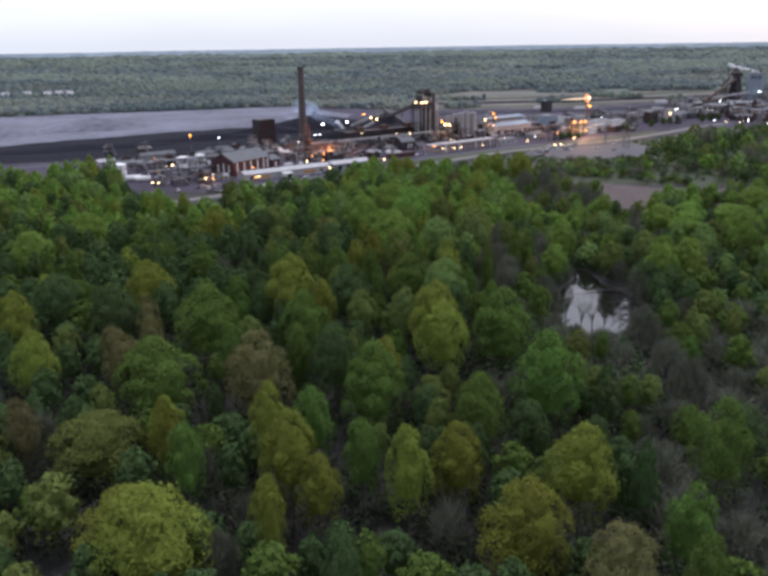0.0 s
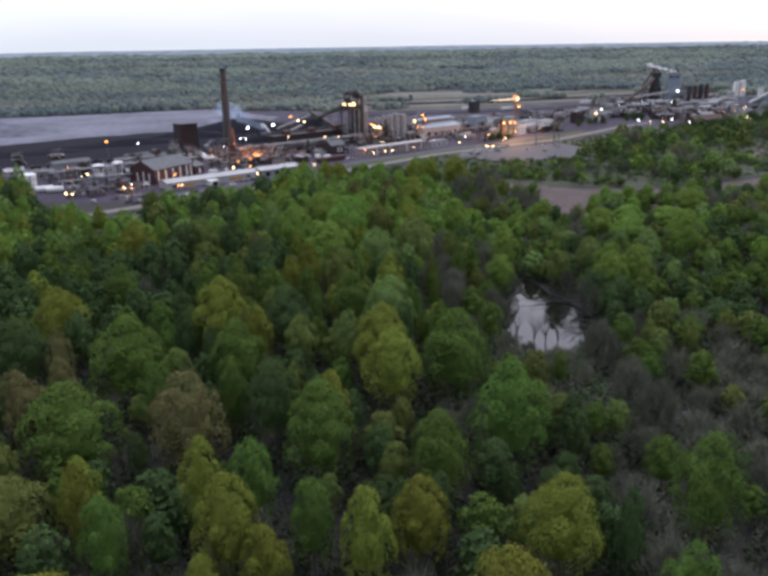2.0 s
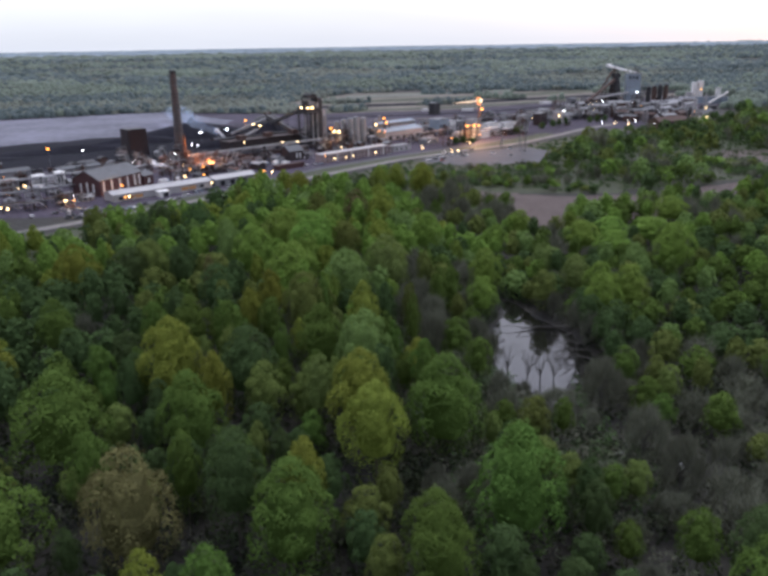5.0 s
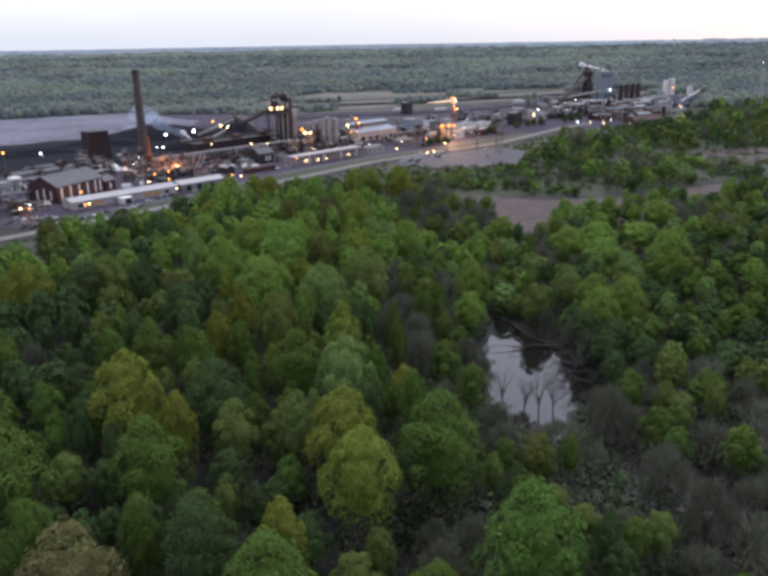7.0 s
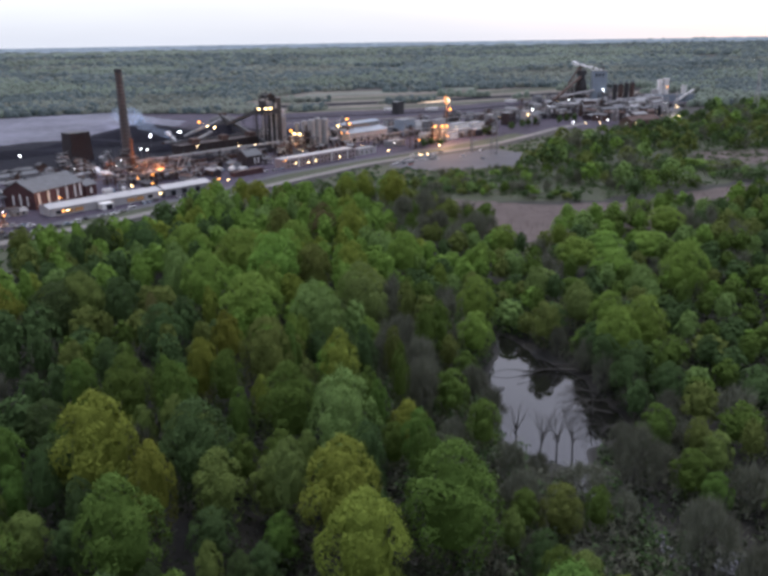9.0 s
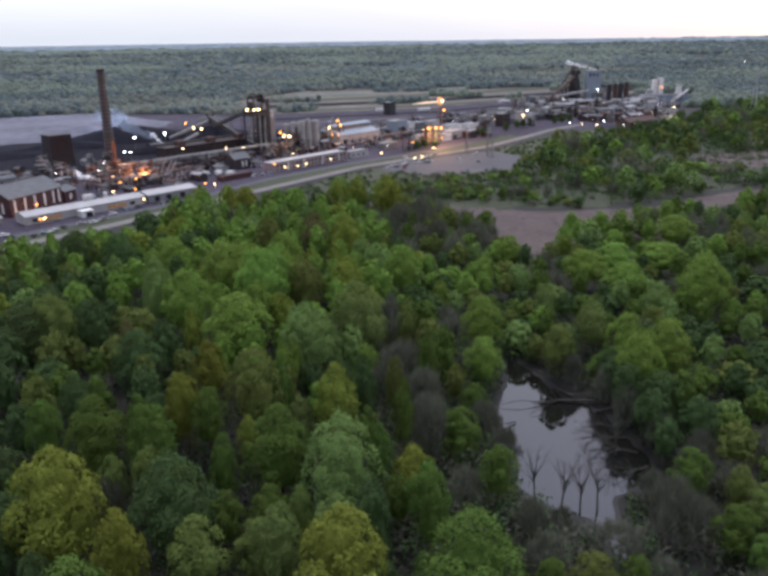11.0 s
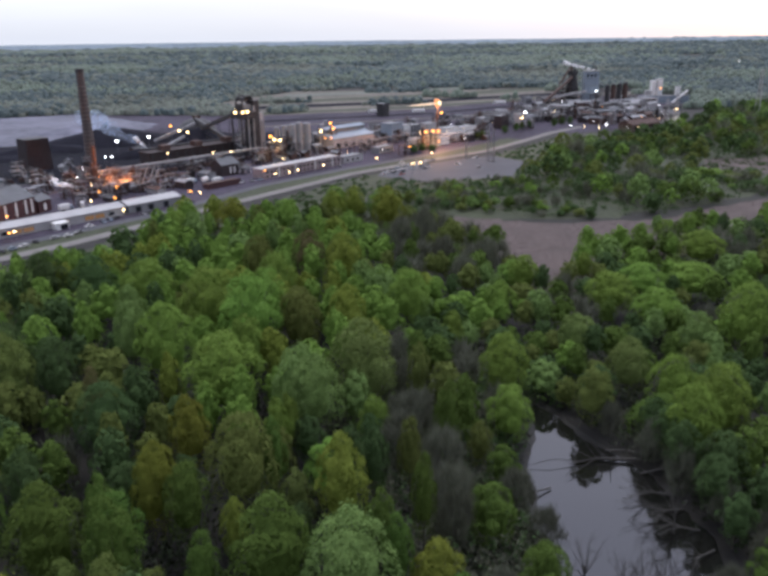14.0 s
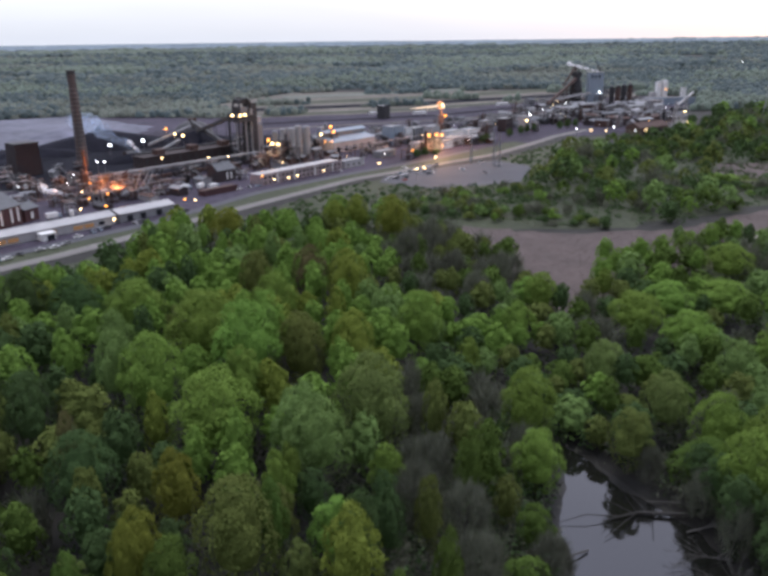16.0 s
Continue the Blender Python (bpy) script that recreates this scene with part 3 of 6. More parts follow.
STANDS.append(("poplar", [
    (105, 270, 20.5, 16), (117, 276, 21, 17), (112, 288, 19, 15), (69, 289, 16, 14), (-141, 290, 24, 23), (76, 309, 20.3, 15.8),
    (157, 317, 24.1, 20.8), (4, 318, 24.4, 24.6), (-131, 324, 24, 20), (11, 333, 24, 13), (-10, 336, 27.6, 20), (143, 341, 16, 20),
    (73, 341, 16, 9), (13, 348, 29.1, 23.4), (64, 359, 23.9, 16.5), (137, 361, 16, 21), (20, 362, 27, 14), (97, 363, 16, 13),
    (3, 365, 27.2, 26), (175, 368, 14.1, 26), (155, 370, 15.1, 22.3), (70, 380, 16, 17), (25, 387, 24, 18), (117, 388, 16, 15),
]))
STANDS.append(("poplar", [
    (-17, 392, 24, 23), (64, 392, 16, 13), (146, 396, 13, 11), (118, 397, 11.5, 18.3), (203, 402, 16, 24), (152, 408, 14, 12),
    (163, 416, 14, 11), (178, 424, 15, 13), (192, 429, 14, 12), (207, 434, 13, 12), (168, 434, 13.2, 9.6), (224, 440, 14, 13),
    (241, 446, 13, 12), (284, 458, 13, 12), (-10, 495, 18, 17), (42, 504, 18, 18), (95, 517, 18, 21), (72, 530, 18, 17),
]))
STANDS.append(("elm", [
    (104, 258, 16, 12), (98, 264, 16, 10), (98, 252, 15, 10), (96, 243, 12, 9), (101, 272, 15, 10), (107, 247, 14, 12), (102, 280, 13, 9),
    (-7, 95, 24, 8), (48, 121, 24, 6), (80, 149, 16, 15), (-13, 173, 27.9, 14.8), (-24, 190, 18.5, 10.8), (22, 217, 24, 9),
    (-84, 218, 24, 19), (-11, 228, 26.6, 18.6), (-106, 230, 24, 20), (26, 266, 24, 9), (-33, 273, 24, 11), (-22, 300, 22.9, 16.1),
    (-36, 326, 24, 12), (-55, 327, 23.2, 26), (-39, 338, 20.3, 15.6), (-51, 341, 24, 20), (-36, 402, 24, 21), (-53, 412, 24, 17),
    (55, 500, 18, 13),
]))
STANDS.append(("willow", [
    (6, 216, 22.1, 9.7), (20, 237, 24.5, 18.8), (24, 298, 24, 15), (110, 304, 16.6, 13.8), (22, 307, 23.1, 16.7), (39, 312, 25.5, 20.9),
    (141, 318, 16, 13), (105, 327, 16, 11), (113, 337, 11.2, 13.4), (-19, 343, 26, 12), (-21, 366, 24, 12),
]))
STANDS.append(("budding", [
    (37, 98, 22, 14), (-80, 146, 22, 9), (-32, 171, 25.3, 21.6), (-68, 179, 24, 13), (-63, 187, 25, 9), (-74, 188, 22, 10),
    (-72, 214, 22, 9), (-25, 307, 24, 6), (40, 415, 24, 15),
]))
STANDS.append(("bare", [
    (-29, 107, 15, 8), (79, 175, 15, 13), (78, 189, 15, 13), (80, 216, 15, 13),
    (103, 240, 9, 9), (99, 250, 10, 8), (60, 250, 10, 9), (45, 260, 15, 13), (97, 262, 11, 9),
    (59, 262, 11, 10), (99, 274, 11, 9), (48, 275, 15, 12), (41, 283, 15, 13), (95, 287, 9, 7), (47, 293, 15, 13),
    (96, 397, 15, 13), (114, 418, 15, 13), (98, 425, 15, 13), (86, 449, 18, 13), (102, 466, 18, 13),
]))
for kind, stand in STANDS:
    for x, y, top, width in stand:
        tree(kind, x, y, top, width)
        tree_count += 1

EDGE = [(-700, 470), (-260, 490), (-236, 499), (-225, 530), (-189, 526), (-150, 430), (-120, 400), (-99, 395), (-82, 440), (-62, 449), (-34, 447), (-22, 489), (-4, 530), (19, 527), (38, 510), (56, 504),
        (77, 540), (100, 526), (116, 505), (127, 472), (129, 440), (122, 408), (130, 386), (150, 412), (186, 434), (222, 446), (275, 460), (302, 470), (420, 482), (700, 520), (900, 560), (900, -60), (-700, -60)]
BAND = [(112, 560), (133, 540), (152, 523), (172, 506), (205, 493), (247, 491), (293, 511), (340, 520), (450, 560), (700, 640), (900, 720), (900, 1000), (740, 1000), (600, 940), (535, 870), (500, 835), (440, 790), (400, 765), (352, 748), (300, 722),
        (281, 705), (240, 625), (215, 603), (150, 598), (122, 590)]


def kind_at(x, y):
    """Which trees grow where: darker kinds near and west, bare swamp trees by the pond, lighter leaf beyond in place of
    haze.
    """
    k = noise.noise(Vector((x * 0.02, y * 0.02, 3))) + rng.uniform(-0.5, 0.5)
    if 42 < x < 72 and 190 < y < 330 or (55 < x < 160 and y < 238) or (80 < x < 132 and 400 < y < 520):
        return "bare" if rng.random() < 0.6 else "ash" if rng.random() < 0.6 else "oak"
    if -80 < x < -22 and 225 < y < 330:
        return "elm" if k > 0.1 else "bare" if k > -0.05 else "ash" if k > -0.4 else "oak"
    if x > 80:
        return ("poplar" if y > 270 and k > 0.4 else "ash") if k > 0.1 else "willow" if k > -0.02 else "oak" if k > -0.15 else "elm" if k > -0.5 else "bare"
    if y < 215:
        return "bare" if k > 0.4 else "ash" if k > 0.28 else "elm" if k > -0.35 else "oak" if k > -0.5 else "bare"
    if x < -5 and y < 335:
        return "maple" if k > 0.5 else "ash" if k > 0.2 else "elm" if k > -0.4 else "oak" if k > -0.85 else "budding"
    # Past y 270 the lightened leaf replaces ash and imitates haze
    return "maple" if k > 0.45 else ("poplar" if y > 270 else "ash") if k > -0.15 else "elm" if k > -0.3 else "willow" if k > -0.45 else "oak" if k > -0.9 else "budding"


# Trees between them: those near the flight as things of their own, the rest as one wood
rest = {kind: Geo() for kind in KINDS}
spots = []
for i in range(56000):
    x, y = rng.uniform(-480, 900), rng.uniform(-50, 980)
    band = inside(x, y, BAND)
    if not -0.55 * y - 80 < x < max(0.55 * y + 60, 0.98 * (y - 150) + 60) or not (band or inside(x, y, EDGE)):
        continue
    if inside(x, y, POND) or inside(x, y, MARSH_EAST) or 72 < x < 90 and 176 < y < 206 or 248 < x < 275 and 435 < y < 466 or inside(x - 3, y, POND) or inside(x + 5, y, POND) or inside(x + 2, y + 7, POND):
        continue
    if band and noise.noise(Vector((x * 0.03, y * 0.03, 8))) < (-0.12 if x < 215 else -0.05):
        continue
    w = rng.uniform(4, 9) if band and x < 215 else rng.uniform(6, 15.5) if band else rng.uniform(6, 12) if y < 215 else rng.uniform(6.5, 13.5) if x < 60 else rng.uniform(6, 12.5)
    if not free_spot(x, y, w * (1.15 if y < 215 else 1)):
        continue
    take(x, y, w)
    spots.append((x, y, w, band))
spots.sort(key=lambda p: math.hypot(p[0] - 20, p[1] - 215) if p[1] > 60 else 1e4)
woods = []
for x, y, w, band in spots:
    kind = rng.choice(("ash", "ash", "elm", "poplar", "elm", "elm", "willow", "oak", "oak", "bare", "bare")) if band else kind_at(x, y)
    top = rng.uniform(3, 8) if band and (x < 215 or x > 290 and y < 605 and x < 520) else w * rng.uniform(0.8, 1.35) if band else rng.uniform(11, 18) if y < 215 and x < 60 else rng.uniform(14, 22.5) if x < 60 else rng.uniform(8, 15)
    if kind == "bare":
        top *= 0.7
    if tree_count < 300:
        tree(kind, x, y, top, w)
        tree_count += 1
    else:
        woods.append((kind, x, y, top, w))


def scattered(name, kind, places, label, share):
    """One object of many trees, each a thinner copy of the crown above its trunk."""
    vs, fs = [], []
    k = 0
    for x, y, top, w in places:
        pts, _, _, body = MODELS[kind, rng.randrange(3)]
        far = math.hypot(x - 8, y - 150)
        use = pts[: int(len(pts) * share * min(1, (210 / far) ** 1.3))]
        grow = (len(pts) / max(1, len(use))) ** 0.5 * 1.08
        mid = use.mean(axis=1, keepdims=True)
        use = mid + (use - mid) * max(1, grow)
        if far < 420:
            use = np.concatenate([use, body])
        w0, h0 = KINDS[kind][:2]
        hc = min(top * (0.86 if top > 12 else 0.95), max(w * 1.1, top * 0.7))
        a = rng.uniform(0, 6.28)
        c, s = math.cos(a), math.sin(a)
        q = use.reshape(-1, 3) * (w / w0, w / w0, hc / h0)
        q = np.stack([q[:, 0] * c - q[:, 1] * s + x, q[:, 0] * s + q[:, 1] * c + y, q[:, 2] + top - hc], 1)
        vs.append(q)
        m = np.arange(len(use)) * 3 + k
        fs.append(np.stack([m, m + 1, m + 2], 1))
        k += len(q)
    if not vs:
        return
    me = bpy.data.meshes.new(name)
    me.from_pydata(np.concatenate(vs).tolist(), [], np.concatenate(fs).tolist())
    me.materials.append(LEAF[kind])
    tagged(new(name, me), label, "woodland", kind="stuff")


for kind in KINDS:
    scattered("woodland", kind, [p[1:] for p in woods if p[0] == kind], "woodland of many trees, " + LABELS[kind].split(" ", 1)[1], 0.18)

# Undergrowth between the trunks, and reeds in the marsh
def undergrowth(name, places, leaves, size, mat, label, thin=0.8):
    r = np.random.default_rng(9)
    vs = []
    for x, y, w, h in places:
        d = r.normal(size=(leaves, 3))
        d[:, 2] = abs(d[:, 2]) * 0.9 + 0.1
        d /= np.linalg.norm(d, axis=1)[:, None]
        p = d * (w / 2, w / 2, h) * r.uniform(0.75, 1.1, (leaves, 1)) + (x, y, 0)
        n = d + r.normal(size=(leaves, 3)) * 0.5
        n /= np.linalg.norm(n, axis=1)[:, None]
        u = np.cross(n, r.normal(size=(leaves, 3)))
        u /= np.linalg.norm(u, axis=1)[:, None]
        q = np.cross(n, u)
        s = size * r.uniform(0.6, 1.3, (leaves, 1))
        vs.append(np.stack([p + u * s * 1.2, p - u * s * 0.7 + q * s * thin, p - u * s * 0.7 - q * s * thin], 1).reshape(-1, 3))
    v = np.concatenate(vs)
    me = bpy.data.meshes.new(name)
    me.from_pydata(v.tolist(), [], np.arange(len(v)).reshape(-1, 3).tolist())
    me.materials.append(mat)
    tagged(new(name, me), label, "undergrowth", kind="stuff")


bushes, grey, shrubs = [], [], []
for i in range(13500):
    x, y = rng.uniform(-300, 420), rng.uniform(50, 560)
    if i > 9000:
        x, y = (rng.uniform(20, 190), rng.uniform(90, 350)) if i % 2 else (rng.uniform(-130, 70), rng.uniform(60, 280))
    if not -0.55 * y - 40 < x < max(0.55 * y + 40, 0.98 * (y - 150) + 40) or not inside(x, y, EDGE) or inside(x, y, POND) or inside(x + 3, y, POND) or inside(x - 3, y, POND):
        continue
    near = inside(x, y + 14, POND) or inside(x + 4, y + 8, POND)
    (grey if rng.random() < (0.6 if 30 < x < 160 else 0.3) else bushes).append((x, y, rng.uniform(4, 8), rng.uniform(1, 2.5) if near else rng.uniform(2.5, 7.5)))
for i in range(1500):
    x, y = rng.uniform(30, 76), rng.uniform(170, 335)
    if not (inside(x, y, POND) or inside(x + 4, y, POND) or inside(x + 3, y + 8, POND)):
        (grey if i % 4 else shrubs).append((x, y, rng.uniform(3, 6), rng.uniform(4, 9)))
for i in range(60):
    x, y = rng.uniform(70, 104), rng.uniform(300, 328)
    if not (inside(x, y, POND) or inside(x, y - 4, POND)):
        shrubs.append((x, y, rng.uniform(3, 5), rng.uniform(2.5, 5)))
for i in range(9000):
    x, y = rng.uniform(-230, 380), rng.uniform(380, 800)
    if inside(x, y, VERGE) and not inside(x, y, PARK) and noise.noise(Vector((x * 0.03, y * 0.03, 2))) > -0.38:
        (grey if i % 3 == 0 else shrubs).append((x, y, rng.uniform(2, 5), rng.uniform(0.6, 2.6) * (1.5 if x > 100 and y < 620 else 1)))
for i in range(3600):
    x, y = rng.uniform(110, 560), rng.uniform(490, 860)
    if inside(x, y, BAND):
        (grey if rng.random() < 0.3 else shrubs).append((x, y, rng.uniform(3, 7), rng.uniform(1.2, 4)))
undergrowth("undergrowth", bushes, 32, 0.52, LEAF["bush"], "green undergrowth between the trees, darkened as if in shade")
undergrowth("brushwood", grey, 30, 0.72, LEAF["bare"], "grey leafless brushwood between the trees", 0.14)
undergrowth("shrubs", shrubs, 40, 0.42, LEAF["elm"], "low green shrubs on the verge")
tufts = []
for i in range(7000):
    x, y = rng.uniform(116, 346), rng.uniform(376, 520)
    if inside(x, y, MARSH):
        tufts.append((x, y, rng.uniform(2, 4), rng.uniform(0.3, 0.8)))
undergrowth("reeds", tufts, 7, 0.26, reed_leaf, "reddish-brown dry reeds in the marsh", 0.25)

# Dead trees in and beside the pond
for x, y, lean, turn, h in ((65, 232, 5, 40, 15), (69, 231, -6, 120, 14), (73, 231, 4, 200, 13), (62, 238, -5, 70, 13), (88, 250, -5, 70, 11), (94, 256, 80, 275, 13), (93, 249, 78, 255, 12), (92, 243, 82, 290, 11), (95, 261, 76, 262, 12), (71, 270, 82, 285, 12), (91, 281, 84, 62, 15), (93, 270, 80, 80, 12), (94, 262, 86, 100, 13), (112, 262, 3, 0, 15), (118, 275, -4, 50, 16)):
    ob = thing("dead_tree", pose(x, y, 0.5 if abs(lean) > 40 else 0, lean, 0, turn), "bare grey dead tree " + ("fallen into the pond" if abs(lean) > 40 else "standing at the pond"), "dead tree", "dead trees")
    tr = new("trunk", MODELS["bare", rng.randrange(3)][2])
    tr.parent = ob
    tr.scale = (0.7, 0.7, h / 20)
for x, y, top, w in ((178, 746, 7, 9), (187, 752, 7, 10), (196, 752, 6, 8), (258, 808, 8, 10), (266, 815, 8, 9), (300, 842, 8, 9), (318, 856, 9, 9), (328, 864, 9, 8), (340, 872, 9, 8), (372, 880, 9, 9), (384, 886, 10, 9), (396, 892, 9, 9), (520, 872, 10, 14), (532, 884, 9, 13), (545, 880, 8, 12)):
    tree("elm", x, y, top, w)
log = thing("fallen_tree", pose(94.6, 274.4, 0.4), "dark wet fallen tree with bare branches lying in the pond", "dead tree", "dead trees")
part("trunk", Geo().tube((1.5, 0, 0.5), (-8, 3.6, 0.3), 0.42, 0.3, 8).tube((-8, 3.6, 0.3), (-15, 3.2, 0.2), 0.3, 0.12, 7), wet_bark, log)
for a, b, r in (((-8, 3.6, 0.3), (-13, 0.5, 0.9), 0.16), ((-13, 0.5, 0.9), (-18.5, -2.0, 0.2), 0.11), ((-9, 3.6, 0.4), (-13, 6.5, 2.2), 0.14), ((-12, 3.4, 0.3), (-19, 4.6, 1.2), 0.15), ((-19, 4.6, 1.2), (-25, 5.0, 0.1), 0.1), ((-6, 3.0, 0.4), (-8.5, 7, 3.4), 0.15), ((-5, 2.4, 0.4), (-7, -1.5, 2.6), 0.13), ((-8, 3.6, 0.4), (-10.5, 4.6, 4.0), 0.12), ((-14, 3.3, 0.3), (-17, 1.6, 1.4), 0.09)):
    part("branch", Geo().tube(a, b, r, r * 0.5, 6), wet_bark, log)


# Far woods to the horizon: low domes of foliage, coarser with distance, haze in their colour
def far_woods(name, slot, near, far, step, size, height, keep):
    rng = np.random.default_rng(slot + int(near))
    vs, fs = [], []
    k = 0
    y = near
    nseg = 5
    ang = np.arange(nseg) * 2 * np.pi / nseg
    while y < far:
        s = step * (0.75 + 0.5 * (y - near) / (far - near))
        for x in np.arange(-0.56 * y - 150, 0.98 * y + 100, s):
            px, py = x + rng.uniform(-0.5, 0.5) * s, y + rng.uniform(-0.5, 0.5) * s
            if not keep(px, py):
                continue
            b = noise.noise(Vector((px * 0.0022, py * 0.0040, 1.5))) + 0.4 * noise.noise(Vector((px * 0.013, py * 0.013, 4.5))) + rng.uniform(-0.25, 0.25)
            if (b > 0.15) != (slot == 0) and slot != 2 or (slot == 2 and b > -0.35) or (slot == 1 and b < -0.35):
                continue
            r, h = size * rng.uniform(0.7, 1.25), height * rng.uniform(0.5, 1.3) * (1 + 0.45 * b)
            z = land(math.hypot(px, py))
            ring = []
            for f, u in ((1.0, 0.1), (0.78, 0.72)):
                j = rng.uniform(0.75, 1.2, nseg)
                ring.append(np.stack([px + r * f * j * np.cos(ang), py + r * f * j * np.sin(ang), z + h * u * rng.uniform(0.92, 1.06, nseg)], 1))
            vs.append(np.concatenate(ring + [np.array([[px, py, z + h]])]))
            fs += [(k + j, k + (j + 1) % nseg, k + nseg + (j + 1) % nseg, k + nseg + j) for j in range(nseg)]
            fs += [(k + nseg + j, k + nseg + (j + 1) % nseg, k + 2 * nseg) for j in range(nseg)]
            k += 2 * nseg + 1
        y += s * 0.85
    me = bpy.data.meshes.new(name)
    me.from_pydata(np.concatenate(vs).tolist(), [], fs)
    me.materials.append(hazed_leaf[slot])
    me.polygons.foreach_set("use_smooth", [True] * len(me.polygons))
    tagged(new(name, me), ("green", "dark green", "olive brown")[slot] + " distant woods with painted haze that reach the horizon", "woodland", kind="stuff")


EAST_WOOD = [(615, 1000), (752, 1170), (740, 1240), (1500, 1240), (1300, 700), (905, 720), (905, 1000)]


def behind(x, y):
    if y < 1235 and x > 480:
        return inside(x, y, EAST_WOOD)
    return y > 1100 and not (inside(x, y, FIELD) or inside(x, y, YARD) or inside(x, y, SLAG)) or (y > 1080 and inside(x, y, FIELD) and noise.noise(Vector((x * 0.012, y * 0.012, 6))) > 0.33)


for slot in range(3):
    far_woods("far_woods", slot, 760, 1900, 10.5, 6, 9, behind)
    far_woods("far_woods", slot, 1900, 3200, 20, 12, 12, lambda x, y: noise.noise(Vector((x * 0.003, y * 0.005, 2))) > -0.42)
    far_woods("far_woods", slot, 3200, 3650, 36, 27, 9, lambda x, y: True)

# The last rise on the horizon: haze put into its colour, height set to the camera's skyline
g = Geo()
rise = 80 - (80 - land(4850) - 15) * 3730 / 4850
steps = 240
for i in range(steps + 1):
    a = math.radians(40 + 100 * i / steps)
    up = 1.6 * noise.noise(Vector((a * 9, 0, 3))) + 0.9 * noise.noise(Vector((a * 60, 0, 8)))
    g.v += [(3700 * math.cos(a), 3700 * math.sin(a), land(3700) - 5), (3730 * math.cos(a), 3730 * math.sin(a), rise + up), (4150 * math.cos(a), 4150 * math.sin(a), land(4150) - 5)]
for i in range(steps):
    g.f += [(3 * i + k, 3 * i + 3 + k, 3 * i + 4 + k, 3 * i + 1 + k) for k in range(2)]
tagged(new("backdrop", g.mesh("backdrop", material("far_rise_haze", (0.24, 0.29, 0.33), scale=0.003, spread=0.25, fine=8))), "wooded rise on the far horizon, painted blue-grey as haze", "backdrop", kind="structure")


# The works: most of it stands along the road's line
AXIS = 36.0


def unit(name, x, y, label, category, group="", turn=AXIS):
    return thing(name, pose(x, y, 0, 0, 0, turn), label, category, group)


def openings(ob, xs, z0, z1, y, w, mat, frame=None, proud=0.06, name="window"):
    """Windows or doors along a wall that faces -y, each with its own frame."""
    for x in xs:
        win = part(name, Geo().box(x - w / 2, y - proud - 0.06, z0, x + w / 2, y - proud + 0.02, z1), mat, ob)
        if frame:
            g = Geo().box(x - w / 2 - 0.2, y - proud - 0.16, z1, x + w / 2 + 0.2, y + 0.02, z1 + 0.25).box(x - w / 2 - 0.2, y - proud - 0.2, z0 - 0.25, x + w / 2 + 0.2, y + 0.02, z0)
            part("window_frame", g, frame, win)


def hall(name, x, y, length, width, eave, ridge, wall, roof, label, category="building", turn=AXIS, wins=(), win_mat=None, win_z=(2, 5), win_w=1.2, group=""):
    ob = unit(name, x, y, label, category, group, turn)
    g = Geo().box(0, 0, 0, length, width, eave)
    for e in (0, length):
        g.add([(e, 0, eave), (e, width, eave), (e, width / 2, ridge)], [(0, 1, 2)])
    part("wall", g, wall, ob)
    rf = part("roof", Geo().gable(0, 0, length, width, eave + 0.02, ridge + 0.05, 0.6, 0.3), roof, ob)
    part("ridge_cap", Geo().box(-0.5, width / 2 - 0.35, ridge + 0.25, length + 0.5, width / 2 + 0.35, ridge + 0.5), roof, rf)
    if wins:
        openings(ob, wins, win_z[0], win_z[1], 0, win_w, win_mat or window_dark)
    return ob


def block(name, x, y, length, width, height, wall, label, category="building", turn=AXIS, wins=(), win_mat=None, win_z=(1.5, 3.2), win_w=1.6, roof=None, z0=0.0):
    ob = unit(name, x, y, label, category, "", turn)
    part("wall", Geo().box(0, 0, z0, length, width, height), wall, ob)
    part("roof", Geo().box(-0.3, -0.3, height, length + 0.3, width + 0.3, height + 0.35), roof or tin_grey, ob)
    part("parapet", Geo().box(-0.35, -0.35, height + 0.35, length + 0.35, 0.1, height + 0.9), wall, ob)
    if wins:
        openings(ob, wins, win_z[0], win_z[1], 0, win_w, win_mat or window_dark)
    return ob


def tank(x, y, r, h, mat, label, name="storage_tank", group=""):
    ob = unit(name, x, y, label, "tank", group)
    part("shell", Geo().tube((0, 0, 0), (0, 0, h), r, r, 20), mat, ob, smooth=False)
    part("roof", Geo().tube((0, 0, h), (0, 0, h + r * 0.18), r * 1.02, r * 0.2, 20), mat, ob)
    for z in (0.35, 0.7):
        part("hoop", Geo().tube((0, 0, h * z), (0, 0, h * z + 0.3), r + 0.08, r + 0.08, 20), steel_grey, ob)
    part("ladder", Geo().box(-0.3, -r - 0.3, 0, 0.3, -r - 0.1, h), steel_dark, ob)
    return ob


